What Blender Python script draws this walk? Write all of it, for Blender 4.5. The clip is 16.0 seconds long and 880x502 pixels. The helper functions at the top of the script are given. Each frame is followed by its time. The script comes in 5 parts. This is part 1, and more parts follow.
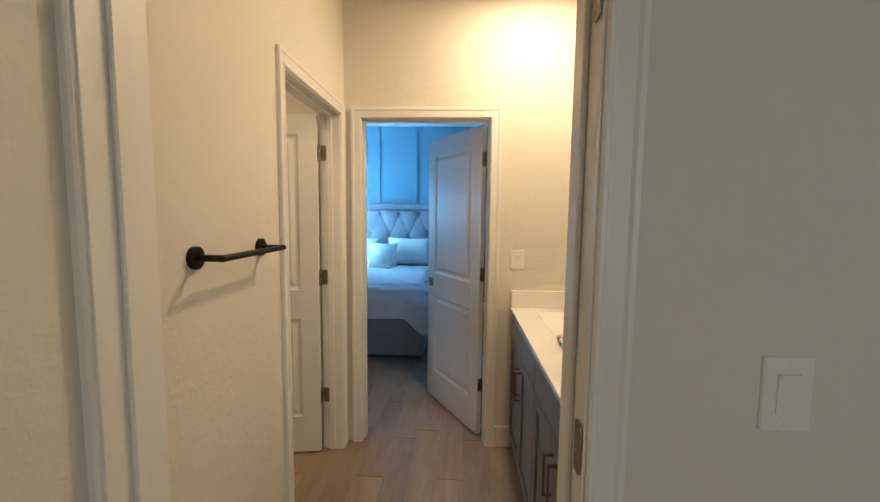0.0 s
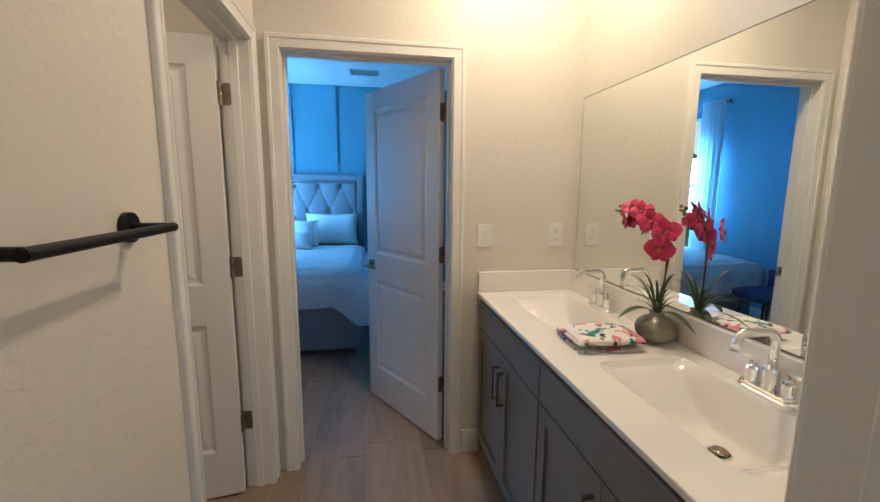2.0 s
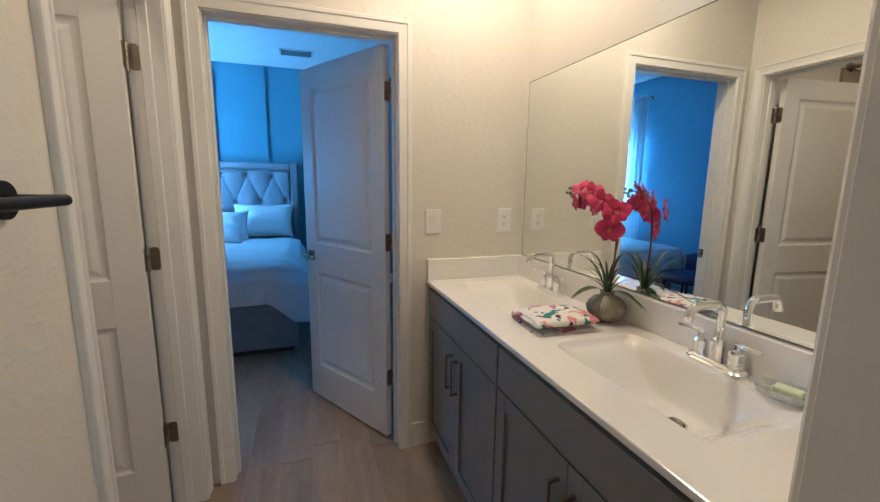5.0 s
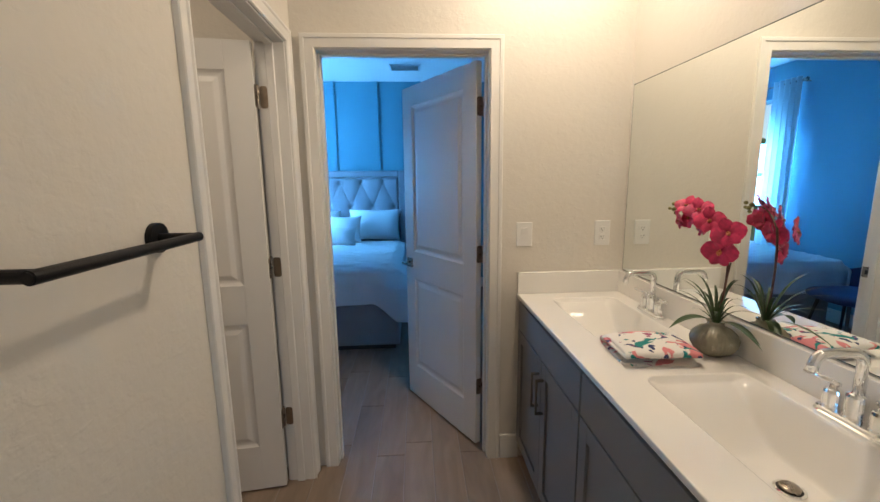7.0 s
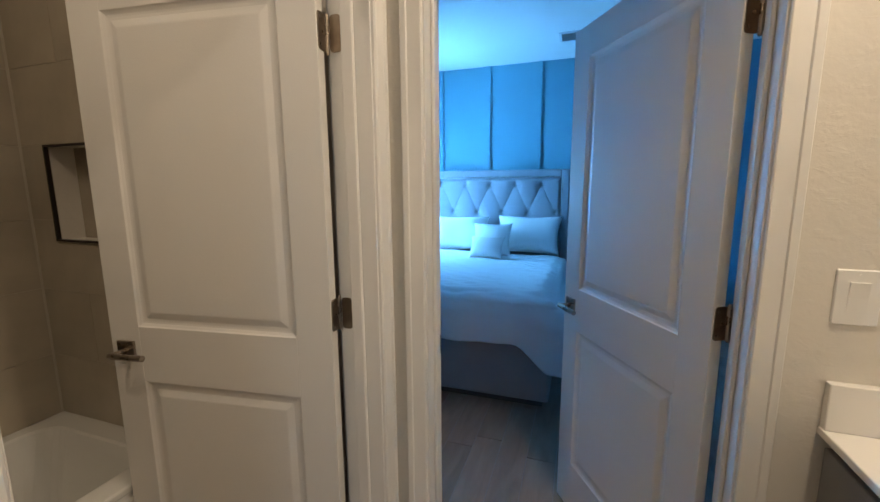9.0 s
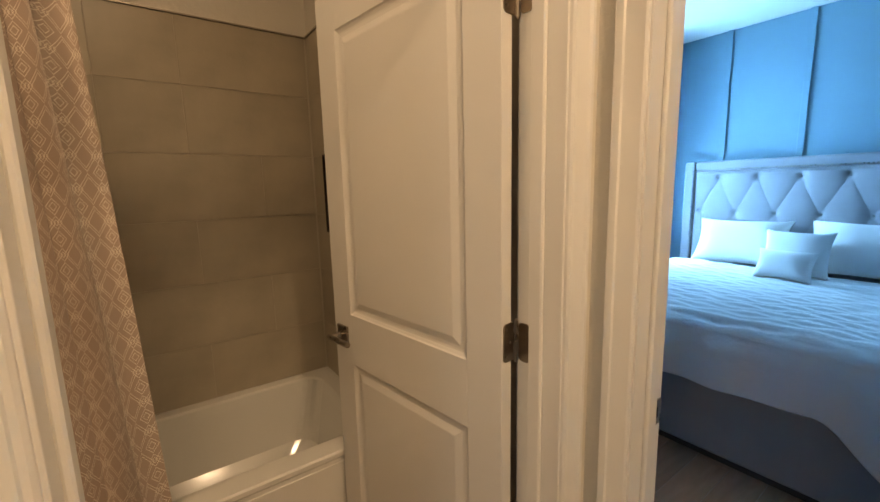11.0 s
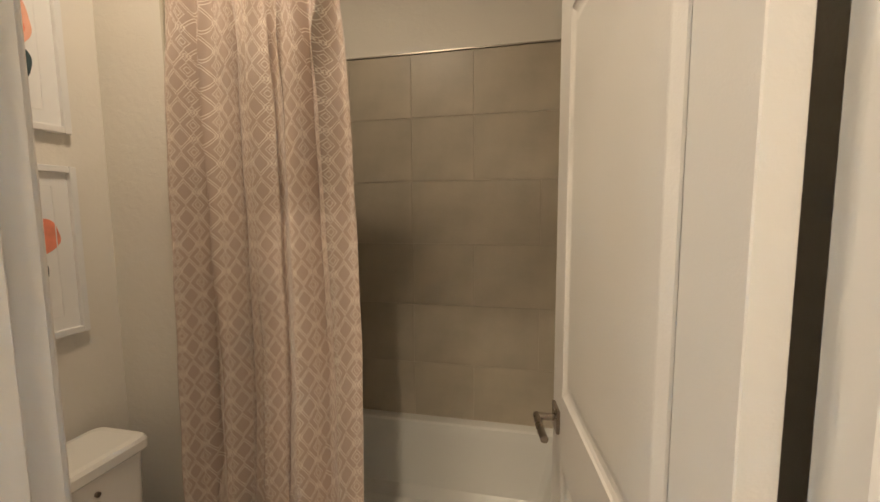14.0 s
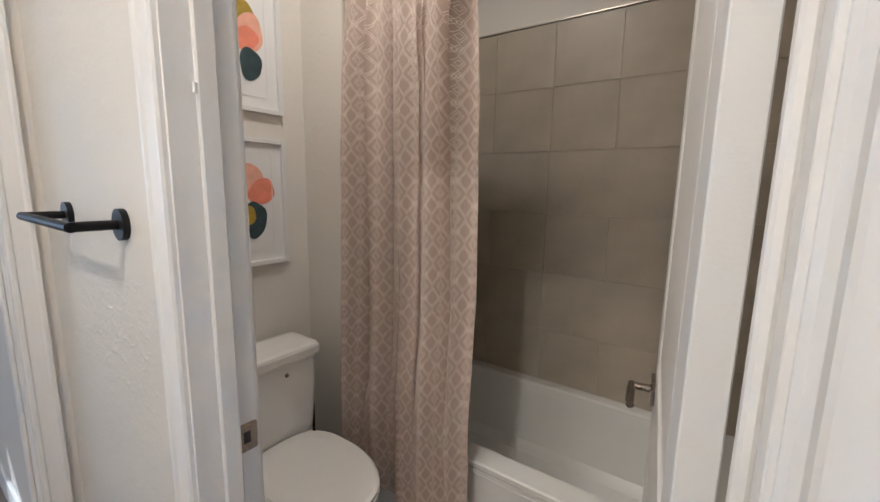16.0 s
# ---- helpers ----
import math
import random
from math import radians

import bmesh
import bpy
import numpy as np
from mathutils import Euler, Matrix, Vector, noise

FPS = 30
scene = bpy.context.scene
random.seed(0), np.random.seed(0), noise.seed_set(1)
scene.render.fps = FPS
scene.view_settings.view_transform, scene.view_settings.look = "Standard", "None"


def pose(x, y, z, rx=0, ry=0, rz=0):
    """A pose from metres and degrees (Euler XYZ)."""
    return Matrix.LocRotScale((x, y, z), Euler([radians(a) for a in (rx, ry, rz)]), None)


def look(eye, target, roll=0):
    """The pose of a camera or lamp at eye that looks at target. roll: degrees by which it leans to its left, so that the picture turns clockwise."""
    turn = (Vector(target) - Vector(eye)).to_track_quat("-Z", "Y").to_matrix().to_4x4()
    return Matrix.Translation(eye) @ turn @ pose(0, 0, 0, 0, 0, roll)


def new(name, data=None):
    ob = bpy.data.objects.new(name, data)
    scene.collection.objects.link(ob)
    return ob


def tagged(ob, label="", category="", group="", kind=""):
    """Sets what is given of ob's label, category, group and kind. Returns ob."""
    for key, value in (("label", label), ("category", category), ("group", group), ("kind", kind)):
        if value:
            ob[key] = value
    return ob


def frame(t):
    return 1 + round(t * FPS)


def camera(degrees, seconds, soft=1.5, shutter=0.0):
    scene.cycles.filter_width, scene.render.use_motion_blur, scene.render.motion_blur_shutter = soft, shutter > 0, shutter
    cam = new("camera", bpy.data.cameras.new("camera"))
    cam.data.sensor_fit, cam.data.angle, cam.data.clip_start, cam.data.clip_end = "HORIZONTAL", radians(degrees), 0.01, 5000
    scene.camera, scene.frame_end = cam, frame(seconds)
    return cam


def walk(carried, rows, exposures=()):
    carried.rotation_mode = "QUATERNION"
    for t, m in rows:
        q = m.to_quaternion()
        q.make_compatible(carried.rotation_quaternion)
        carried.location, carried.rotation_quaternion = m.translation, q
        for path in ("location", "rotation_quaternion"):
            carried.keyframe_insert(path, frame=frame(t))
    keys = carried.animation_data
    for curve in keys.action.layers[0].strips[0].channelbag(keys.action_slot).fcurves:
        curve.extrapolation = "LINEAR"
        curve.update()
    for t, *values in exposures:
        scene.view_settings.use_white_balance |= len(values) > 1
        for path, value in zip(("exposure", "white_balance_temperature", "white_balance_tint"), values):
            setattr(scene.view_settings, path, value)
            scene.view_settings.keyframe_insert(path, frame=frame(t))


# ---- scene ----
cam = camera(94.6, 16.0)
PATH = [
    (0, (0.105, -0.178, 1.476), (0.013, 1.812, 1.292), 0.7),
    (0.5, (0.107, -0.002, 1.475), (-0.073, 1.979, 1.264), 0.7),
    (1, (0.041, 0.116, 1.447), (-0.077, 2.097, 1.197), 0.8),
    (1.5, (-0.069, 0.231, 1.452), (0.041, 2.208, 1.175), 0.5),
    (2, (-0.11, 0.307, 1.43), (0.222, 2.256, 1.132), 0.4),
    (2.5, (-0.137, 0.348, 1.407), (0.387, 2.252, 1.091), 0.7),
    (3, (-0.169, 0.389, 1.378), (0.508, 2.241, 1.044), 1.0),
    (3.2, (-0.175, 0.402, 1.374), (0.542, 2.237, 1.031), 1.0),
    (5.3, (-0.131, 0.387, 1.389), (0.442, 2.276, 1.07), 0.5),
    (5.5, (-0.121, 0.368, 1.395), (0.394, 2.274, 1.079), 0.6),
    (6, (-0.065, 0.322, 1.411), (0.273, 2.267, 1.09), 0.4),
    (6.5, (-0.051, 0.302, 1.437), (0.159, 2.264, 1.11), -0.2),
    (7, (-0.063, 0.364, 1.455), (0.05, 2.333, 1.122), -0.7),
    (7.5, (-0.082, 0.501, 1.448), (-0.063, 2.473, 1.112), -0.7),
    (8, (-0.061, 0.748, 1.444), (-0.183, 2.717, 1.118), -0.5),
    (8.5, (-0.053, 0.992, 1.435), (-0.387, 2.936, 1.108), -0.3),
    (9, (-0.091, 1.253, 1.433), (-0.733, 3.121, 1.123), -0.4),
    (9.5, (-0.125, 1.408, 1.427), (-1.096, 3.13, 1.129), -0.4),
    (10, (-0.111, 1.505, 1.43), (-1.408, 3.002, 1.153), -0.5),
    (10.2, (-0.101, 1.522, 1.438), (-1.497, 2.926, 1.153), -0.5),
    (12.5, (-0.11, 1.672, 1.422), (-1.936, 2.456, 1.191), -1.8),
    (13, (-0.231, 1.781, 1.448), (-2.173, 2.22, 1.26), -0.5),
    (13.5, (-0.315, 1.885, 1.475), (-2.306, 1.866, 1.294), -0.5),
    (14, (-0.364, 1.997, 1.471), (-2.307, 1.567, 1.272), -0.4),
    (14.5, (-0.357, 2.096, 1.424), (-2.201, 1.347, 1.23), -0.5),
    (15, (-0.352, 2.136, 1.42), (-2.086, 1.17, 1.173), 0.6),
    (15.5, (-0.348, 2.175, 1.4), (-2.011, 1.095, 1.14), 0.8),
    (16, (-0.313, 2.18, 1.434), (-1.924, 1.038, 1.119), 1.0),
]
EXPOSURES = [
    (0.0, 0.32, 7700, 10), (1.0, 0.08, 7100, 10), (1.5, 0.08, 6600, 10), (2.0, 0.12, 6250, 10), (3.0, 0.05, 6000, 10), (5.5, 0.05, 6000, 10), (7.0, 0.08, 6100, 10), (8.0, 0.06, 5900, 10),
    (9.0, 0.12, 6300, 10), (9.5, 0.25, 6900, 10), (10.0, 0.30, 7900, 13), (12.5, 0.28, 8900, 18), (13.0, 0.42, 8300, 15), (14.0, 0.80, 6300, 9), (14.5, 0.84, 5600, 9), (15.0, 0.88, 5400, 9), (16.0, 0.80, 5050, 10),
]
walk(cam, [(t, look(eye, target, roll)) for t, eye, target, roll in PATH], EXPOSURES)


# ---- world and lamps ----
world = bpy.data.worlds.new("world")
scene.world = world
world.use_nodes = True
_n, _l = world.node_tree.nodes, world.node_tree.links
sky = _n.new("ShaderNodeTexSky")
sky.sky_type, sky.sun_disc = "NISHITA", False
sky.sun_elevation, sky.sun_rotation = radians(38), radians(120)
_l.new(sky.outputs[0], _n["Background"].inputs[0])
_n["Background"].inputs[1].default_value = 0.12


def lamp(name, kind, energy, color, place, size=0.1, turn=(0, 0, 0), size_y=None):
    data = bpy.data.lights.new(name, kind)
    data.energy, data.color = energy, color
    if kind == "AREA":
        data.size = size
        if size_y:
            data.shape, data.size_y = "RECTANGLE", size_y
    elif kind == "SUN":
        data.angle = size
    else:
        data.shadow_soft_size = size
    ob = new(name, data)
    ob.matrix_world = pose(*place, *turn)
    return ob


WARM, DAY = (1.0, 0.80, 0.58), (0.15, 0.50, 1.0)
lamp("sun", "SUN", 2.0, (1.0, 0.95, 0.85), (6, -8, 9), radians(0.5), (52, 0, 30))

# ---- plan ----
H, T, TS, DH = 2.74, 0.115, 0.150, 2.04     # ceilings, partitions, south wall, doorways
XW, XE, YS, YN = -0.60, 0.96, 0.62, 2.31   # vanity room
BX0, BX1 = -0.493, 0.284                # doorway to the bedroom
TY0, TY1 = 1.452, 2.212                 # doorway to the tub room
SX0, SX1 = -0.509, 0.315                # doorway to the hall
TXW, TYS = -2.25, 0.60                  # tub room
WINGX, WINGY = -1.48, 0.86
RX0, RX1, RYN = -2.25, 2.1, 5.90        # bedroom
HX0, HX1, HY0 = -0.535, 1.9, -2.2        # hall
CX, CZ = 0.43, 0.905                    # vanity front and counter top
JOINT = 1.52

# ---- lamps ----
lamp("ceiling_lamp", "AREA", 14.0, WARM, (0.50, 1.85, H - 0.006), 0.13, (0, 0, 0))
# weak fill lights added above the mirror; no fixture is known there
for _y in (0.95, 1.35, 1.75):
    lamp("mirror_fill", "POINT", 0.36, WARM, (XE - 0.09, _y, 2.27), 0.03)
lamp("tub_ceiling_lamp", "AREA", 5.6, WARM, (-1.08, 1.30, H - 0.006), 0.16, (0, 0, 0))
lamp("window_daylight", "AREA", 185, DAY, (RX0 - 0.10, 5.21, 1.5), 0.75, (0, -90, 0), 1.6)
lamp("hall_daylight", "AREA", 7, (0.75, 0.88, 1.0), (1.15, HY0 - 0.02, 1.55), 1.0, (90, 0, 0), 1.2)

# ---- materials ----


def mat(name, color, rough=0.5, metal=0.0, grain=0.0, grain_scale=60.0, vary=0.0, vary_scale=2.0, bump2=0.0, bump2_scale=8.0, island=0.0, obrand=0.0, **extra):
    """A principled material with noise in its colour at a large scale, fine relief at two scales, and random tone piece by piece."""
    m = bpy.data.materials.new(name)
    m.use_nodes = True
    n, l = m.node_tree.nodes, m.node_tree.links
    b = n["Principled BSDF"]
    b.inputs["Base Color"].default_value = (*color, 1)
    b.inputs["Roughness"].default_value = rough
    b.inputs["Metallic"].default_value = metal
    for k, v in extra.items():
        b.inputs[k.replace("_", " ")].default_value = v
    tc = n.new("ShaderNodeTexCoord")
    tone = None
    if vary:
        a = n.new("ShaderNodeTexNoise")
        a.inputs["Scale"].default_value, a.inputs["Detail"].default_value = vary_scale, 5
        l.new(tc.outputs["Object"], a.inputs["Vector"])
        mr = n.new("ShaderNodeMapRange")
        mr.inputs[1].default_value, mr.inputs[2].default_value = 0.3, 0.7
        mr.inputs[3].default_value, mr.inputs[4].default_value = 1 - vary, 1 + vary
        l.new(a.outputs[0], mr.inputs[0])
        tone = mr.outputs[0]
        rr = n.new("ShaderNodeMapRange")
        rr.inputs[3].default_value, rr.inputs[4].default_value = max(0, rough - 0.08), min(1, rough + 0.08)
        l.new(a.outputs[0], rr.inputs[0])
        l.new(rr.outputs[0], b.inputs["Roughness"])
    if island or obrand:
        g = n.new("ShaderNodeNewGeometry") if island else n.new("ShaderNodeObjectInfo")
        amount = island or obrand
        mr = n.new("ShaderNodeMapRange")
        mr.inputs[3].default_value, mr.inputs[4].default_value = 1 - amount, 1 + amount
        l.new(g.outputs["Random Per Island" if island else "Random"], mr.inputs[0])
        if tone:
            mm = n.new("ShaderNodeMath")
            mm.operation = "MULTIPLY"
            l.new(tone, mm.inputs[0]), l.new(mr.outputs[0], mm.inputs[1])
            tone = mm.outputs[0]
        else:
            tone = mr.outputs[0]
    if tone:
        mx = n.new("ShaderNodeVectorMath")
        mx.operation = "SCALE"
        mx.inputs[0].default_value = color
        l.new(tone, mx.inputs["Scale"])
        l.new(mx.outputs[0], b.inputs["Base Color"])
    if grain or bump2:
        last = None
        for strength, sc in ((grain, grain_scale), (bump2, bump2_scale)):
            if not strength:
                continue
            a = n.new("ShaderNodeTexNoise")
            a.inputs["Scale"].default_value, a.inputs["Detail"].default_value = sc, 4
            l.new(tc.outputs["Object"], a.inputs["Vector"])
            bp = n.new("ShaderNodeBump")
            bp.inputs["Strength"].default_value, bp.inputs["Distance"].default_value = strength, 0.01
            l.new(a.outputs[0], bp.inputs["Height"])
            if last:
                l.new(last, bp.inputs["Normal"])
            last = bp.outputs[0]
        l.new(last, b.inputs["Normal"])
    return m


M_WALL = mat("wall_paint", (0.74, 0.70, 0.63), 0.65, grain=0.05, grain_scale=140, bump2=0.14, bump2_scale=40, vary=0.015, vary_scale=1.5)
_n, _l = M_WALL.node_tree.nodes, M_WALL.node_tree.links
_tc, _mp, _g, _mr, _bp = (_n.new("ShaderNode" + k) for k in ("TexCoord", "Mapping", "TexNoise", "MapRange", "Bump"))
_mp.inputs["Scale"].default_value = (1, 1, 1.8)
_g.inputs["Scale"].default_value, _g.inputs["Detail"].default_value, _g.inputs["Distortion"].default_value = 22, 6, 0.6
_mr.inputs[1].default_value, _mr.inputs[2].default_value = 0.54, 0.64
_bp.inputs["Strength"].default_value, _bp.inputs["Distance"].default_value = 0.16, 0.002
_l.new(_tc.outputs["Object"], _mp.inputs[0]), _l.new(_mp.outputs[0], _g.inputs["Vector"]), _l.new(_g.outputs[0], _mr.inputs[0]), _l.new(_mr.outputs[0], _bp.inputs["Height"])
_l.new(_n["Principled BSDF"].inputs["Normal"].links[0].from_socket, _bp.inputs["Normal"])
_l.new(_bp.outputs[0], _n["Principled BSDF"].inputs["Normal"])
M_CEIL = mat("ceiling_paint", (0.80, 0.79, 0.76), 0.8, grain=0.3, grain_scale=60, vary=0.015)
M_BLUEWALL = mat("blue_wall_paint", (0.13, 0.34, 0.43), 0.6, grain=0.15, grain_scale=120, vary=0.03)
M_ROOMWALL = mat("bedroom_wall_paint", (0.22, 0.42, 0.54), 0.65, grain=0.15, grain_scale=120, vary=0.02)
M_TRIM = mat("trim_paint", (0.82, 0.80, 0.76), 0.35, grain=0.03, grain_scale=90, vary=0.02, vary_scale=4)
M_DOOR = mat("door_paint", (0.80, 0.78, 0.74), 0.38, grain=0.06, grain_scale=240, vary=0.015, vary_scale=3)
M_NICKEL = mat("satin_nickel", (0.38, 0.33, 0.28), 0.28, 1.0, grain=0.02, grain_scale=200, vary=0.05, vary_scale=20)
M_CHROME = mat("chrome", (0.88, 0.89, 0.90), 0.06, 1.0)
M_BLACK = mat("matte_black_metal", (0.012, 0.012, 0.013), 0.42, 0.6, grain=0.05, grain_scale=300)
M_CAB = mat("cabinet_paint", (0.185, 0.18, 0.178), 0.42, grain=0.04, grain_scale=160, vary=0.03, vary_scale=3)
M_TOP = mat("cultured_marble", (0.86, 0.84, 0.80), 0.12, vary=0.02, vary_scale=3, Coat_Weight=0.4)
M_PLASTIC = mat("white_plastic", (0.83, 0.82, 0.79), 0.3)
# near-black for feet and legs, and for shade painted into slots, holes and gaps
M_NEARBLACK = mat("near_black", (0.05, 0.05, 0.05), 0.6)
M_MIRROR = mat("mirror_silver", (0.90, 0.93, 0.91), 0.0, 1.0)
M_HINGE = mat("aged_nickel", (0.30, 0.25, 0.20), 0.36, 1.0, grain=0.02, grain_scale=200, vary=0.12, vary_scale=40)
M_GLASSEDGE = mat("mirror_edge", (0.10, 0.12, 0.11), 0.2)
M_PORC = mat("porcelain", (0.85, 0.83, 0.78), 0.08, Coat_Weight=0.5, vary=0.01)
M_TUB = mat("tub_acrylic", (0.84, 0.83, 0.79), 0.12, Coat_Weight=0.4, vary=0.01)
M_GROUT = mat("grout", (0.33, 0.31, 0.28), 0.9, grain=0.2)
M_TGROUT = mat("tile_grout", (0.58, 0.53, 0.44), 0.8)
M_UPH = mat("grey_upholstery", (0.30, 0.31, 0.34), 0.9, grain=0.5, grain_scale=500, vary=0.05, vary_scale=6, Sheen_Weight=0.3)
M_LINEN = mat("white_bedding", (0.80, 0.80, 0.80), 0.9, grain=0.3, grain_scale=300, vary=0.02, Sheen_Weight=0.2)


# ---- builders ----
def part(name, bm, material, parent=None, label="", smooth=False):
    """Links a bmesh as one mesh object under a thing, a part or nothing."""
    me = bpy.data.meshes.new(name)
    bm.to_mesh(me)
    bm.free()
    if smooth:
        me.shade_smooth()
    for m in material if isinstance(material, (list, tuple)) else [material]:
        me.materials.append(m)
    ob = new(name, me)
    ob.parent = parent
    if label:
        ob["label"] = label
    return ob


def thing(name, place, label, category, group="", kind="", turn=0.0):
    ob = new(name)
    ob.matrix_world = pose(*place, 0, 0, turn)
    ob.empty_display_size = 0.1
    return tagged(ob, label, category, group, kind)


def add_box(bm, lo, hi, bevel=0.0, segs=1, m=None):
    """A box between two corners, in bm, with bevelled edges."""
    r = bmesh.ops.create_cube(bm, size=1)
    vs = r["verts"]
    c = [(a + b) / 2 for a, b in zip(lo, hi)]
    s = [abs(b - a) for a, b in zip(lo, hi)]
    for v in vs:
        v.co = Vector((c[0] + v.co.x * s[0], c[1] + v.co.y * s[1], c[2] + v.co.z * s[2]))
    if bevel:
        es = list({e for v in vs for e in v.link_edges})
        r = bmesh.ops.bevel(bm, geom=es, offset=bevel, segments=segs, profile=0.5, affect="EDGES")
        vs = list({v for f in r["faces"] for v in f.verts} | {v for v in vs if v.is_valid})
    if m:
        bmesh.ops.transform(bm, matrix=m, verts=vs)
    return vs


def box(name, lo, hi, material, parent=None, bevel=0.0, segs=1, label=""):
    bm = bmesh.new()
    add_box(bm, lo, hi, bevel, segs)
    return part(name, bm, material, parent, label)


def add_cyl(bm, a, b, r, r2=None, n=20, caps=True):
    """A round bar from a to b."""
    a, b = Vector(a), Vector(b)
    q = (b - a).to_track_quat("Z", "Y").to_matrix().to_4x4()
    m = Matrix.Translation((a + b) / 2) @ q
    return bmesh.ops.create_cone(bm, cap_ends=caps, segments=n, radius1=r, radius2=r if r2 is None else r2, depth=(b - a).length, matrix=m)["verts"]


def add_tube(bm, pts, r, n=12):
    """A round tube along points; r is a number or one for each point."""
    pts = [Vector(p) for p in pts]
    rings, up = [], None
    for i, p in enumerate(pts):
        d = (pts[min(i + 1, len(pts) - 1)] - pts[max(i - 1, 0)]).normalized()
        if up is None:
            up = d.orthogonal().normalized()
        up = (up - d * up.dot(d)).normalized()
        side = d.cross(up)
        rad = r[i] if isinstance(r, (list, tuple)) else r
        rings.append([bm.verts.new(p + rad * (math.cos(6.28319 * k / n) * up + math.sin(6.28319 * k / n) * side)) for k in range(n)])
    for a, b in zip(rings, rings[1:]):
        for k in range(n):
            bm.faces.new((a[k], a[(k + 1) % n], b[(k + 1) % n], b[k]))
    bm.faces.new(rings[0][::-1]), bm.faces.new(rings[-1])


def add_lathe(bm, profile, centre=(0, 0, 0), n=32, sx=1.0, sy=1.0):
    """A turned shape from (radius, height) pairs."""
    rings = [[bm.verts.new((centre[0] + sx * r * math.cos(6.28319 * k / n), centre[1] + sy * r * math.sin(6.28319 * k / n), centre[2] + z)) for k in range(n)] for r, z in profile]
    for a, b in zip(rings, rings[1:]):
        for k in range(n):
            bm.faces.new((a[k], a[(k + 1) % n], b[(k + 1) % n], b[k]))
    if profile[0][0] > 1e-6:
        bm.faces.new(rings[0][::-1])
    if profile[-1][0] > 1e-6:
        bm.faces.new(rings[-1])
    bmesh.ops.remove_doubles(bm, verts=[v for ring in rings for v in ring], dist=1e-6)


def wall(name, axis, across, along, z0, z1, material, openings=(), label="", mats=None):
    """A wall that runs along x or y: its thickness (across), its run (along) and its openings (from, to, bottom, top)."""
    bm = bmesh.new()
    cuts = sorted({along[0], along[1], *[c for o in openings for c in o[:2]]})
    for a, b in zip(cuts, cuts[1:]):
        spans = [(z0, z1)]
        for o in openings:
            if o[0] <= a + 1e-6 and b <= o[1] + 1e-6:
                spans = [s for s in ((z0, o[2]), (o[3], z1)) if s[1] - s[0] > 1e-4]
        for s in spans:
            lo, hi = ((a, across[0], s[0]), (b, across[1], s[1])) if axis == "x" else ((across[0], a, s[0]), (across[1], b, s[1]))
            add_box(bm, lo, hi)
    bmesh.ops.remove_doubles(bm, verts=bm.verts, dist=1e-5)
    if mats:
        for f in bm.faces:
            f.material_index = mats(f.normal)
    return tagged(part(name, bm, material), label, "", "", "structure")



M_PLANK = mat("plank_tile", (0.30, 0.222, 0.165), 0.42, grain=0.06, grain_scale=150, obrand=0.16)
_n, _l = M_PLANK.node_tree.nodes, M_PLANK.node_tree.links
_src = _n["Principled BSDF"].inputs["Base Color"].links[0].from_socket
_geo, _map, _oi = _n.new("ShaderNodeNewGeometry"), _n.new("ShaderNodeMapping"), _n.new("ShaderNodeObjectInfo")
_map.inputs["Scale"].default_value = (17, 3.2, 1)
_add = _n.new("ShaderNodeVectorMath")
_add.operation = "MULTIPLY_ADD"
_l.new(_oi.outputs["Random"], _add.inputs[0])
_add.inputs[1].default_value = (37, 91, 13)
_l.new(_geo.outputs["Position"], _add.inputs[2])
_l.new(_add.outputs[0], _map.inputs[0])
_g = _n.new("ShaderNodeTexNoise")
_g.inputs["Scale"].default_value, _g.inputs["Detail"].default_value, _g.inputs["Distortion"].default_value = 1.0, 6, 0.6
_l.new(_map.outputs[0], _g.inputs["Vector"])
_mr = _n.new("ShaderNodeMapRange")
_mr.inputs[1].default_value, _mr.inputs[2].default_value, _mr.inputs[3].default_value, _mr.inputs[4].default_value = 0.3, 0.7, 0.82, 1.16
_l.new(_g.outputs[0], _mr.inputs[0])
_sc = _n.new("ShaderNodeVectorMath")
_sc.operation = "SCALE"
_l.new(_src, _sc.inputs[0]), _l.new(_mr.outputs[0], _sc.inputs["Scale"])
_l.new(_sc.outputs[0], _n["Principled BSDF"].inputs["Base Color"])

# ---- large structure ----
def loft(bm, rings, cap0=False, cap1=False):
    rs = [[bm.verts.new(p) for p in ring] for ring in rings]
    n = len(rs[0])
    for a, b in zip(rs, rs[1:]):
        for k in range(n):
            bm.faces.new((a[k], a[(k + 1) % n], b[(k + 1) % n], b[k]))
    if cap0:
        bm.faces.new(rs[0][::-1])
    if cap1:
        bm.faces.new(rs[-1])


def rrect(cx, cy, hx, hy, r, z, n=6):
    """A rounded rectangle as a ring of points."""
    out = []
    for qx, qy, a0 in ((1, 1, 0), (-1, 1, 90), (-1, -1, 180), (1, -1, 270)):
        for k in range(n + 1):
            a = radians(a0 + 90 * k / n)
            out.append((cx + qx * (hx - r) + r * math.cos(a), cy + qy * (hy - r) + r * math.sin(a), z))
    return out


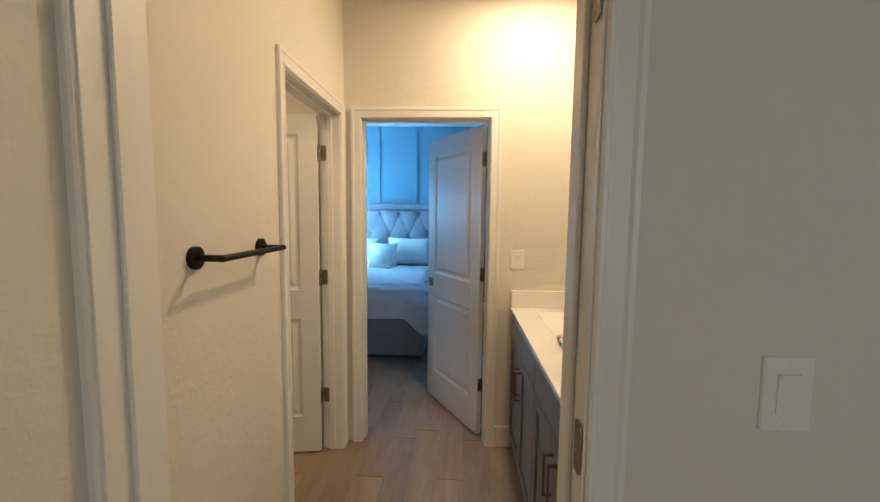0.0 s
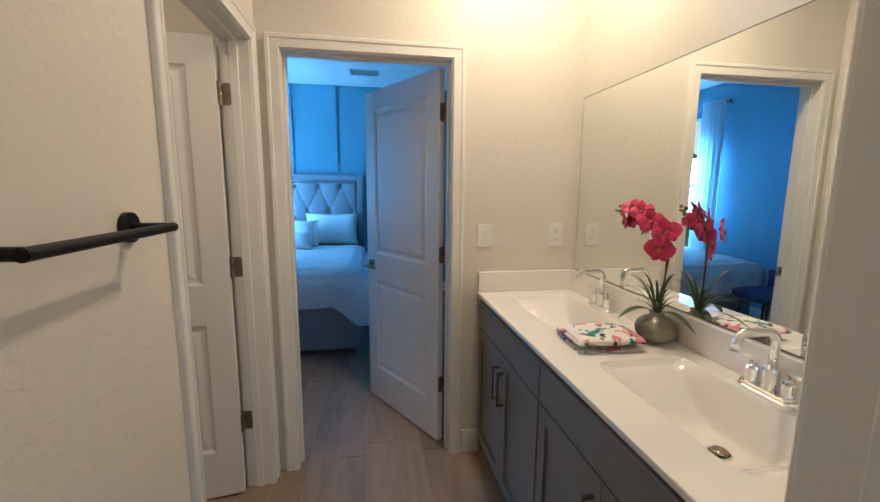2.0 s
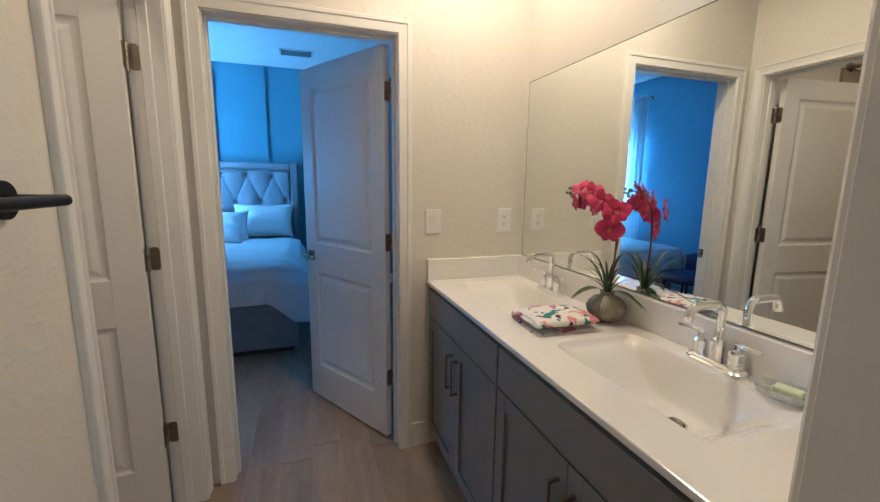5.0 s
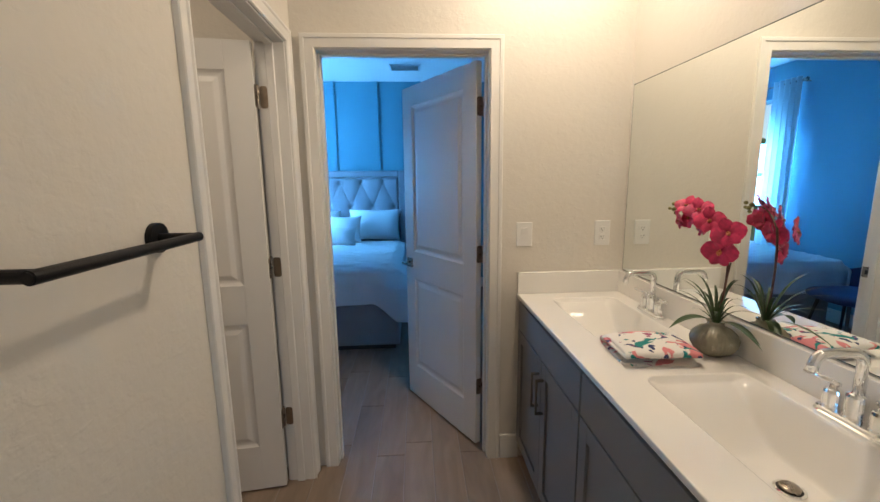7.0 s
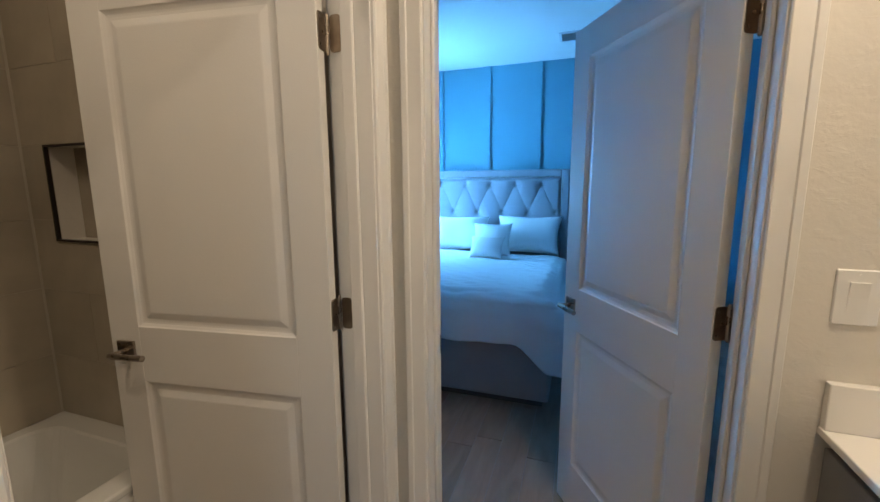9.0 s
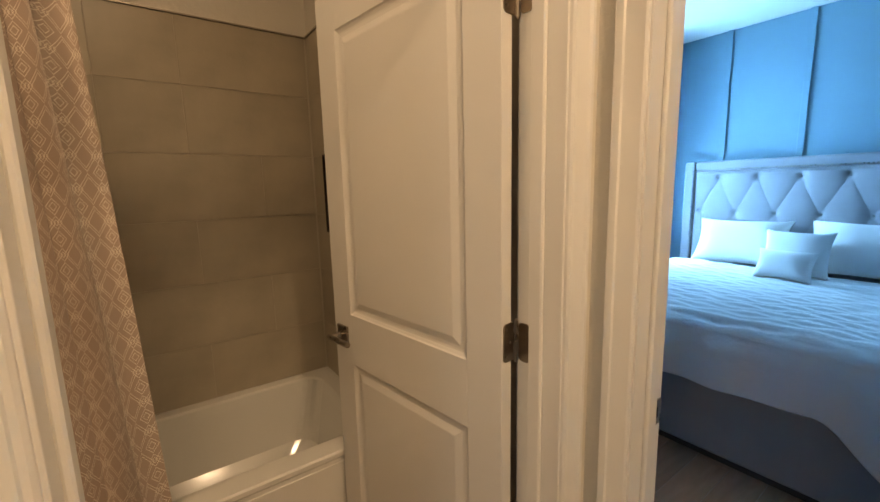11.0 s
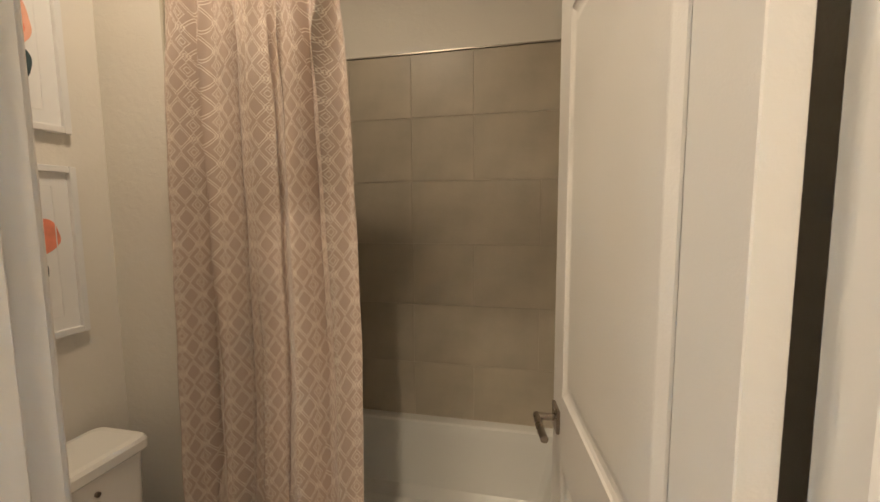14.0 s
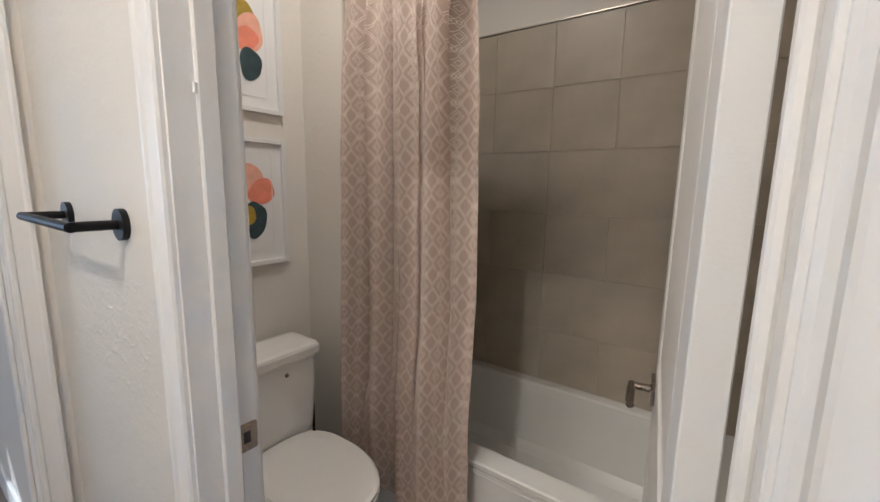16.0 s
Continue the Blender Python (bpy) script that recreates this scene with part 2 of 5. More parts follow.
JT = 0.018
NIX0, NIX1, NIZ0, NIZ1, NID = -2.085, -1.78, 1.232, 1.603, 0.085   # niche
wall("wall_north", "x", (YN, YN + T), (TXW - T, RX1), 0, H, [M_WALL, M_ROOMWALL], [(BX0 - JT, BX1 + JT, 0, DH + JT), (NIX0, NIX1, NIZ0, NIZ1)], "painted partition wall with a doorway to the bedroom", mats=lambda n: 1 if n.y > 0.5 else 0)
wall("wall_west", "y", (XW - T, XW), (YS, YN), 0, H, M_WALL, [(TY0 - JT, TY1 + JT, 0, DH + JT)], "off-white partition wall with a doorway to the tub room")
wall("wall_east", "y", (XE, XE + T), (YS, YN), 0, H, M_WALL, (), "off-white wall behind the vanity")
wall("wall_south", "x", (YS - TS, YS), (XW - T, HX1), 0, H, M_WALL, [(SX0 - JT, SX1 + JT, 0, DH + JT)], "off-white partition wall with the hall doorway")
wall("wall_tub_south", "x", (TYS - T, TYS), (TXW - T, XW - T), 0, H, M_WALL, (), "off-white wall behind the toilet")
wall("wall_tub_west", "y", (TXW - T, TXW), (TYS, YN), 0, H, M_WALL, (), "off-white wall behind the tub")
wall("wall_tub_wing", "x", (TYS, WINGY), (TXW, WINGX), 0, H, M_WALL, (), "short off-white plumbing wall at the tub's end")
wall("wall_bedroom_north", "x", (RYN, RYN + T), (RX0 - T, RX1 + T), 0, H, M_BLUEWALL, (), "deep blue accent wall with vertical battens behind the bed")
WY0, WY1, WZ0, WZ1 = 4.80, 5.62, 0.62, 2.38
wall("wall_bedroom_west", "y", (RX0 - T, RX0), (YN + T, RYN), 0, H, M_ROOMWALL, [(WY0, WY1, WZ0, WZ1)], "blue bedroom wall with the window")
wall("wall_bedroom_east", "y", (RX1, RX1 + T), (YN, RYN), 0, H, M_ROOMWALL, (), "plain blue bedroom wall")
wall("wall_hall_west", "y", (HX0 - T, HX0), (HY0, YS - TS), 0, H, M_WALL, (), "plain off-white hall wall")
wall("wall_hall_east", "y", (HX1, HX1 + T), (HY0, YS), 0, H, M_WALL, (), "plain off-white hall wall")
wall("wall_hall_south", "x", (HY0 - T, HY0), (HX0 - T, HX1 + T), 0, H, M_WALL, [(0.6, 1.7, 0.9, 2.2)], "plain off-white hall wall with a window")
tagged(box("ceiling", (TXW - T, HY0 - T, H), (RX1 + T, YN + T, H + 0.1), M_CEIL), "white textured ceiling over the bathroom", kind="structure")
tagged(box("ceiling_bedroom", (RX0 - T, YN + T, H), (RX1 + T, RYN + T, H + 0.1), M_CEIL), "white textured bedroom ceiling", kind="structure")
floor = tagged(box("floor", (TXW - T, HY0 - T, -0.12), (RX1 + T, RYN + T, -0.003), M_GROUT), "wood-look plank tile floor with pale grout joints", kind="structure")

CAS = ((0.0, 0.0), (0.0, 0.008), (0.004, 0.0125), (0.010, 0.0125), (0.014, 0.0085), (0.018, 0.0085), (0.044, 0.0125), (0.050, 0.0165), (0.058, 0.0165), (0.060, 0.013), (0.060, 0.0))
FLATCAS = ((0.0, 0.0), (0.0, 0.009), (0.003, 0.012), (0.040, 0.012), (0.043, 0.0155), (0.058, 0.0155), (0.060, 0.013), (0.060, 0.0))


def casing(parent, axis, plane, out, a, b, top, prof=CAS):
    """A mitred casing round three sides of a doorway; out: which way the wall faces."""
    bm = bmesh.new()
    rings = []
    for ea, eb in ((-1, 0), (-1, 1), (1, 1), (1, 0)):
        ring = []
        for d, h in prof:
            u = (a - d - 0.005) if ea < 0 else (b + d + 0.005)
            z = top + d + 0.005 if eb else 0.0
            p = (u, plane + out * h, z) if axis == "x" else (plane + out * h, u, z)
            ring.append(bm.verts.new(p))
        rings.append(ring)
    for r, q in zip(rings, rings[1:]):
        for i in range(len(prof) - 1):
            bm.faces.new((r[i], r[i + 1], q[i + 1], q[i]))
    bm.faces.new(rings[0]), bm.faces.new(rings[-1])
    bmesh.ops.recalc_face_normals(bm, faces=bm.faces)
    return part("casing", bm, M_TRIM, parent)


def frame_set(name, axis, lo, hi, a, b, label, stop_at, profs=(CAS, CAS), sides=(1, 1)):
    """Jambs, head, stops and casings of a doorway in a wall from lo to hi."""
    top = tagged(new(name), label, "", "", "structure")

    def bar(nm, u0, u1, w0, w1, z0, z1, bevel=0.001):
        l, h = ((u0, w0, z0), (u1, w1, z1)) if axis == "x" else ((w0, u0, z0), (w1, u1, z1))
        box(nm, l, h, M_TRIM, top, bevel)
    e = 0.001
    bar("jamb", a - JT, a, lo - e, hi + e, 0, DH + JT)
    bar("jamb", b, b + JT, lo - e, hi + e, 0, DH + JT)
    bar("head_jamb", a, b, lo - e, hi + e, DH, DH + JT)
    s0, s1 = stop_at
    bar("door_stop", a, a + 0.011, s0, s1, 0, DH, 0.003)
    bar("door_stop", b - 0.011, b, s0, s1, 0, DH, 0.003)
    bar("door_stop", a + 0.011, b - 0.011, s0, s1, DH - 0.011, DH, 0.003)
    if sides[0]:
        casing(top, axis, lo, -1, a, b, DH, profs[0])
    if sides[1]:
        casing(top, axis, hi, 1, a, b, DH, profs[1])
    return top


f_bed = frame_set("door_frame_bedroom", "x", YN, YN + T, BX0, BX1, "white painted frame and casing of the bedroom doorway", (YN + 0.043, YN + 0.078), (FLATCAS, CAS))
f_tub = frame_set("door_frame_tub", "y", XW - T, XW, TY0, TY1, "white painted frame and casing of the tub room doorway", (XW - 0.078, XW - 0.043))
f_hall = frame_set("door_frame_hall", "x", YS - TS, YS, SX0, SX1, "white painted frame and casing of the hall doorway", (YS - 0.095, YS - 0.060))


def baseboard(lo, hi):
    bm = bmesh.new()
    add_box(bm, lo, (hi[0], hi[1], 0.135), 0.003)
    tagged(part("baseboard", bm, M_TRIM), "white painted baseboard along the wall", "", "", "structure")


b = 0.014
baseboard((BX1 + 0.067, YN - b, 0), (CX + 0.02, YN, 0))
baseboard((XW, YS, 0), (XW + b, TY0 - 0.067, 0))
baseboard((XW - T - b, YS + 0.002, 0), (XW - T, TY0 - 0.067, 0))
baseboard((WINGX, TYS, 0), (XW - T - b, TYS + b, 0))
baseboard((WINGX, TYS + b, 0), (WINGX + b, WINGY, 0))
baseboard((RX0, RYN - b, 0), (RX1, RYN, 0))
baseboard((RX0, YN + T + b, 0), (RX0 + b, RYN - b, 0))
baseboard((RX0, YN + T, 0), (BX0 - 0.067, YN + T + b, 0))
baseboard((BX1 + 0.067, YN + T, 0), (RX1, YN + T + b, 0))
baseboard((SX1 + 0.067, YS - TS - b, 0), (HX1, YS - TS, 0))
baseboard((HX0, HY0, 0), (HX0 + b, YS - TS, 0))
for k in range(-3, 7):
    x = -0.545 + 0.553 * k
    if RX0 < x < RX1:
        bm = bmesh.new()
        add_box(bm, (x - 0.022, RYN - 0.018, 0.135), (x + 0.022, RYN, H), 0.002)
        tagged(part("trim", bm, M_BLUEWALL), "vertical batten painted the same deep blue", "", "", "structure")

# window of the bedroom, with greenery and sky beyond
M_GLASS = mat("window_glass", (1, 1, 1), 0.0, Transmission_Weight=1.0, IOR=1.0)
win = tagged(new("window_1"), "white vinyl bedroom window", "", "", "structure")
for lo, hi in (((WY0, WZ0), (WY0 + 0.045, WZ1)), ((WY1 - 0.045, WZ0), (WY1, WZ1)), ((WY0 + 0.045, WZ1 - 0.045), (WY1 - 0.045, WZ1)), ((WY0 + 0.045, WZ0), (WY1 - 0.045, WZ0 + 0.045)), ((WY0 + 0.045, 1.48), (WY1 - 0.045, 1.53))):
    box("window_frame", (RX0 - 0.09, lo[0], lo[1]), (RX0 - 0.045, hi[0], hi[1]), M_TRIM, win, 0.002)
box("window_sill", (RX0 - 0.04, WY0, WZ0), (RX0 + 0.02, WY1, WZ0 + 0.02), M_TRIM, win, 0.003)
for z0, z1 in ((WZ0 + 0.045, 1.48), (1.53, WZ1 - 0.045)):
    g = box("pane", (RX0 - 0.070, WY0 + 0.045, z0), (RX0 - 0.066, WY1 - 0.045, z1), M_GLASS, win)
    g.visible_shadow = False
M_LEAF = mat("foliage", (0.07, 0.13, 0.05), 0.6, obrand=0.3, island=0.35)
M_GROUND = mat("lawn", (0.09, 0.13, 0.05), 0.9, vary=0.3, vary_scale=2)
bm = bmesh.new()
bmesh.ops.create_grid(bm, x_segments=1, y_segments=1, size=400, matrix=Matrix.Translation((0, 0, -0.3)))
tagged(part("ground", bm, M_GROUND), "green lawn outside the window", "", "", "structure")
bm = bmesh.new()
rng = random.Random(4)
for i in range(2600):
    c = Vector((-11 + rng.uniform(-1.5, 1.5), 9 + rng.uniform(-6, 9), 0.2 + 2.6 * rng.random() ** 0.8))
    q = Euler([rng.uniform(0, 6.28) for _ in range(3)]).to_matrix().to_4x4()
    m = Matrix.Translation(c) @ q @ Matrix.Diagonal((rng.uniform(0.1, 0.25), rng.uniform(0.06, 0.14), 1, 1))
    vs = [bm.verts.new(m @ Vector(p)) for p in ((-1, 0, 0), (0, -1, 0.1), (1, 0, 0), (0, 1, 0.1))]
    bm.faces.new(vs)
tagged(part("hedge", bm, M_LEAF), "green leafy hedge outside the window", "hedge", "", "stuff")

# ---- doors ----
def door(name, pin, turn, width, label, hinge_z, groupname="doors"):
    """A two-panel moulded door. Local x runs from the hinge to the latch; the face towards local +y is the one seen."""
    d = thing(name, pin, label, "door", groupname, "", turn)
    t0, t1 = 0.011, 0.046
    st, mid0, mid1, top0, bot1, z0, z1 = 0.112, 0.84, 1.017, 1.915, 0.235, 0.012, 2.03
    bm = bmesh.new()
    g = 0.003
    add_box(bm, (0.004, t0, z0), (st, t1, z1), 0.0015)
    add_box(bm, (width - st, t0, z0), (width - g, t1, z1), 0.0015)
    for a, c in ((z0, bot1), (mid0, mid1), (top0, z1)):
        add_box(bm, (st - 0.0005, t0 + 0.00005, a + (0.0001 if a > 0.1 else 0)), (width - st + 0.0005, t1 - 0.00005, c))
    part("leaf", bm, M_DOOR, d)
    for a, c in ((bot1, mid0), (mid1, top0)):
        bm = bmesh.new()
        for face, s in ((t1, -1), (t0, 1)):
            rings = []
            for ins, dep in ((0.0, 0.0), (0.004, 0.0035), (0.012, 0.0075), (0.018, 0.0085), (0.026, 0.0085), (0.046, 0.0025), (0.050, 0.002)):
                y = face + s * dep
                rings.append([(st + ins, y, a + ins), (width - st - ins, y, a + ins), (width - st - ins, y, c - ins), (st + ins, y, c - ins)])
            loft(bm, rings, cap1=True)
        bmesh.ops.recalc_face_normals(bm, faces=bm.faces)
        part("panel", bm, M_DOOR, d)
    zr = 0.94
    for face, s in ((t1, 1), (t0, -1)):
        h = thing("handle", (width - 0.062, face, zr), "", "")
        h.matrix_world = Matrix.Identity(4)
        h.parent = d
        h.matrix_basis = pose(width - 0.062, face, zr)
        h["label"] = "satin nickel lever handle on a square rose"
        bm = bmesh.new()
        add_box(bm, (-0.031, min(0, s * 0.009), -0.031), (0.031, max(0, s * 0.009), 0.031), 0.0015)
        part("rose", bm, M_NICKEL, h)
        bm = bmesh.new()
        add_cyl(bm, (0, s * 0.008, 0), (0, s * 0.052, 0), 0.0095)
        pts = [(0.009, s * 0.052, 0), (-0.02, s * 0.053, 0), (-0.07, s * 0.053, 0), (-0.108, s * 0.051, 0)]
        add_tube(bm, pts, 0.0095, 14)
        part("lever", bm, M_NICKEL, h, smooth=False)
    box("latch_plate", (width - g, t0 + 0.008, zr - 0.028), (width - g + 0.0012, t0 + 0.027, zr + 0.028), M_NICKEL, d)
    for z in hinge_z:
        h = new("hinge")
        h.parent = d
        h.matrix_basis = pose(0, 0, z)
        h["label"] = "satin nickel butt hinge with rounded corners"
        bm = bmesh.new()
        add_cyl(bm, (0, 0, -0.045), (0, 0, 0.045), 0.0062, n=14)
        for k in (-0.046, 0.046):
            bmesh.ops.create_uvsphere(bm, u_segments=10, v_segments=6, radius=0.0055, matrix=Matrix.Translation((0, 0, k)))
        part("pin", bm, M_NICKEL, h)
        bm = bmesh.new()
        loft(bm, [[(y, x, zz) for x, zz, _ in rrect(0.021, 0, 0.0205, 0.045, 0.010, 0)] for y in (0.0015, 0.0039)], True, True)
        bmesh.ops.recalc_face_normals(bm, faces=bm.faces)
        part("hinge_plate", bm, M_HINGE, h)
        bm = bmesh.new()
        for zz in (-0.032, 0, 0.032):
            add_cyl(bm, (0.0006, 0.032 if zz else 0.020, zz), (0.0016, 0.032 if zz else 0.020, zz), 0.004, n=10)
        part("screw", bm, M_NICKEL, h)
    return d


def jamb_hinge(parent, place, turn, hz):
    """The half of a hinge that is screwed to the jamb."""
    for z in hz:
        bm = bmesh.new()
        m = pose(place[0], place[1], z, 0, 0, turn)
        loft(bm, [[m @ Vector((x, y, zz)) for x, zz, _ in rrect(0.018, 0, 0.016, 0.045, 0.010, 0)] for y in (0.0, 0.0024)], True, True)
        for zz in (-0.032, 0, 0.032):
            x = 0.012 if zz == 0 else 0.024
            r = add_cyl(bm, (x, 0.002, zz), (x, 0.0032, zz), 0.004, n=12)
            bmesh.ops.transform(bm, matrix=m, verts=r)
        bmesh.ops.recalc_face_normals(bm, faces=bm.faces)
        part("hinge_plate", bm, M_HINGE, parent, "satin nickel hinge leaf on the jamb")


HZ = (0.35, 1.085, 1.82)
door("bedroom_door", (BX1 - 0.003, YN + T + 0.006, 0), 120.4, 0.748, "white two-panel door standing half open into the bedroom", HZ)
door("tub_door", (XW - T - 0.006, TY1 - 0.003, 0), 187.4, 0.755, "white two-panel door standing wide open into the tub room", HZ)
jamb_hinge(f_bed, (BX1 - 0.0024, YN + T), -90, HZ)
jamb_hinge(f_tub, (XW - T, TY1 - 0.0024), 0, HZ)
jamb_hinge(f_hall, (SX1 - 0.0024, YS - TS + 0.0), 90, HZ)


def strike(parent, m):
    bm = bmesh.new()
    loft(bm, [[m @ Vector((x, y, zz)) for x, zz, _ in rrect(0.0, 0, 0.020, 0.029, 0.005, 0)] for y in (0.0, 0.0022)], True, True)
    bmesh.ops.recalc_face_normals(bm, faces=bm.faces)
    p = part("strike_plate", bm, M_NICKEL, parent, "satin nickel strike plate on the jamb")
    bm = bmesh.new()
    vs = add_box(bm, (-0.006, 0.0021, -0.012), (0.008, 0.0028, 0.012), 0)
    bmesh.ops.transform(bm, matrix=m, verts=vs)
    part("latch_hole", bm, M_NEARBLACK, p, "dark latch hole")


strike(f_tub, pose(XW - T + 0.021, TY0, 0.94))
strike(f_bed, pose(BX0, YN + T - 0.021, 0.94, 0, 0, -90))
box("bumper", (XW - 0.043, TY0 + 0.004, 1.575), (XW - 0.038, TY0 + 0.011, 1.592), M_PLASTIC, f_tub, 0.001, label="small white plastic bumper")
# ---- vanity ----
M_BRONZE = mat("brushed_pull", (0.23, 0.20, 0.17), 0.35, 1.0)


def cabinet(y0, y1, name):
    c = thing(name, (0, 0, 0), "grey painted shaker vanity cabinet under the white countertop", "cabinet", "vanity cabinets")
    x0 = CX + 0.028
    box("body", (x0, y0 + 0.0005, 0.10), (XE, y1 - 0.0005, CZ - 0.175), M_CAB, c, 0.001)
    box("face_rail", (x0, y0 + 0.0005, CZ - 0.175), (x0 + 0.02, y1 - 0.0005, CZ - 0.0205), M_CAB, c)
    box("toe_kick", (x0 + 0.06, y0 + 0.0005, 0), (XE, y1 - 0.0005, 0.10), M_CAB, c)
    f0, f1 = x0 - 0.019, x0 - 0.0005
    box("drawer_front", (f0, y0 + 0.004, 0.727), (f1, y1 - 0.004, CZ - 0.040), M_CAB, c, 0.002)
    m = (y0 + y1) / 2
    for k, (a, b_) in enumerate(((y0 + 0.004, m - 0.0015), (m + 0.0015, y1 - 0.004))):
        d = new("door")
        d.parent = c
        d["label"] = "grey shaker cabinet door"
        z0, z1, w = 0.108, 0.721, 0.055
        bm = bmesh.new()
        for lo, hi in (((a, z0), (a + w, z1)), ((b_ - w, z0), (b_, z1)), ((a + w, z0), (b_ - w, z0 + w)), ((a + w, z1 - w), (b_ - w, z1))):
            add_box(bm, (f0, lo[0], lo[1]), (f1, hi[0], hi[1]), 0.0012)
        part("door_frame", bm, M_CAB, d)
        box("panel", (f0 + 0.010, a + w - 0.002, z0 + w - 0.002), (f1, b_ - w + 0.002, z1 - w + 0.002), M_CAB, d)
        y = m - 0.032 if k == 0 else m + 0.032
        bm = bmesh.new()
        for z in (0.510, 0.655):
            add_box(bm, (f0 - 0.026, y - 0.005, z - 0.005), (f0, y + 0.005, z + 0.005), 0.001)
        add_box(bm, (f0 - 0.034, y - 0.005, 0.505), (f0 - 0.025, y + 0.005, 0.660), 0.0015)
        part("pull", bm, M_BRONZE, d, "dark brushed square bar pull")
    return c


fc = cabinet(0.745, JOINT - 0.001, "vanity_cabinet")
box("filler", (CX + 0.012, YS + 0.001, 0.10), (CX + 0.03, 0.744, CZ - 0.020), M_CAB, fc)
cabinet(JOINT + 0.001, YN - 0.012, "vanity_cabinet")

BAS = ((0.717, 1.146), (0.717, 1.938))


def smooth(v):
    v = max(0.0, min(1.0, v))
    return v * v * (3 - 2 * v)


def counter_z(x, y):
    z = CZ
    for cx, cy in BAS:
        dx, dy = 0.152 - abs(x - cx), 0.262 - abs(y - cy)
        # rounded corners by a soft minimum
        r = 0.05
        d = min(dx, dy) if dx > r or dy > r else (r - math.hypot(max(0, r - dx), max(0, r - dy)))
        if d <= 0:
            continue
        side = smooth(min(dx, 0.055) / 0.055) ** 0.75
        end = smooth(dy / 0.20)
        z = CZ - 0.004 * smooth(d / 0.006) - 0.128 * min(side, 1) * (0.10 * smooth(dy / 0.02) + 0.90 * end) * (1.0 - 0.02 * math.hypot(x - cx, y - cy))
    return z


top = thing("countertop", (0, 0, 0), "white cultured marble double-sink countertop on the grey cabinets", "countertop")


def frange(a, b_, step):
    n = max(1, round((b_ - a) / step))
    return [a + (b_ - a) * i / n for i in range(n + 1)]


xs = sorted(set([round(v, 4) for v in [CX + 0.003] + frange(0.564, 0.574, 0.002) + frange(0.574, 0.632, 0.0029) + frange(0.632, 0.802, 0.010) + frange(0.802, 0.860, 0.004) + frange(0.860, 0.870, 0.0025) + [XE - 0.02]]))
ys = [YS + 0.002, YS + 0.15]
for cx, cy in BAS:
    ys += frange(cy - 0.264, cy - 0.208, 0.0028) + frange(cy - 0.208, cy + 0.208, 0.0085) + frange(cy + 0.208, cy + 0.264, 0.0028)
ys = sorted(set(round(v, 4) for v in ys + [YN - 0.021]))


def grid_mesh(xs, ys, fz, keep):
    bm = bmesh.new()
    vs = {}

    def v(i, j):
        if (i, j) not in vs:
            vs[i, j] = bm.verts.new((xs[i], ys[j], fz(xs[i], ys[j])))
        return vs[i, j]
    for i in range(len(xs) - 1):
        for j in range(len(ys) - 1):
            if keep((xs[i] + xs[i + 1]) / 2, (ys[j] + ys[j + 1]) / 2):
                bm.faces.new((v(i, j), v(i + 1, j), v(i + 1, j + 1), v(i, j + 1)))
    return bm


def in_basin(x, y, k):
    cx, cy = BAS[k]
    return abs(x - cx) < 0.153 and abs(y - cy) < 0.264


part("deck", grid_mesh(xs, ys, counter_z, lambda x, y: not in_basin(x, y, 0) and not in_basin(x, y, 1)), M_TOP, top)
for k in (0, 1):
    part("basin", grid_mesh(xs, ys, counter_z, lambda x, y: in_basin(x, y, k)), M_TOP, top, "moulded rectangular white basin", smooth=True)
    cx, cy = BAS[k][0] + 0.032, BAS[k][1] - 0.030
    bm = bmesh.new()
    zb = counter_z(cx, cy) + 0.002
    add_lathe(bm, [(0.0300, -0.004), (0.0300, 0.0015), (0.0245, 0.0022), (0.0235, 0.0)], (cx, cy, zb), n=40)
    drain = part("drain", bm, M_CHROME, top, "chrome pop-up drain")
    # near-black ring paints the shadow in the gap round the stopper
    bm = bmesh.new()
    add_lathe(bm, [(0.0236, -0.003), (0.0236, 0.0008), (0.012, 0.0008)], (cx, cy, zb), n=40)
    part("drain_shade", bm, M_NEARBLACK, drain, "near-black ring painted as the shadow round the stopper")
    bm = bmesh.new()
    add_lathe(bm, [(0.0195, 0.0), (0.0205, 0.0075), (0.0175, 0.0100), (0.0, 0.0112)], (cx, cy, zb), n=40)
    part("stopper", bm, M_NICKEL, drain, "brushed metal stopper", smooth=True)
bm = bmesh.new()
rings = [[(CX + 0.003, YS + 0.002, CZ), (CX + 0.003, YN - 0.001, CZ)], [(CX + 0.0008, YS + 0.002, CZ - 0.001), (CX + 0.0008, YN - 0.001, CZ - 0.001)], [(CX, YS + 0.002, CZ - 0.003), (CX, YN - 0.001, CZ - 0.003)], [(CX, YS + 0.002, CZ - 0.017), (CX, YN - 0.001, CZ - 0.017)], [(CX + 0.003, YS + 0.002, CZ - 0.020), (CX + 0.003, YN - 0.001, CZ - 0.020)], [(CX + 0.10, YS + 0.002, CZ - 0.020), (CX + 0.10, YN - 0.001, CZ - 0.020)]]
vv = [[bm.verts.new(p) for p in r] for r in rings]
for a, c in zip(vv, vv[1:]):
    bm.faces.new((a[0], a[1], c[1], c[0]))
part("front_edge", bm, M_TOP, top)
box("backsplash", (XE - 0.0205, YS + 0.002, CZ - 0.001), (XE - 0.0005, YN - 0.0205, 1.012), M_TOP, top, 0.002)
box("side_splash", (CX + 0.002, YN - 0.0205, CZ - 0.001), (XE - 0.0005, YN - 0.0005, 1.012), M_TOP, top, 0.002)


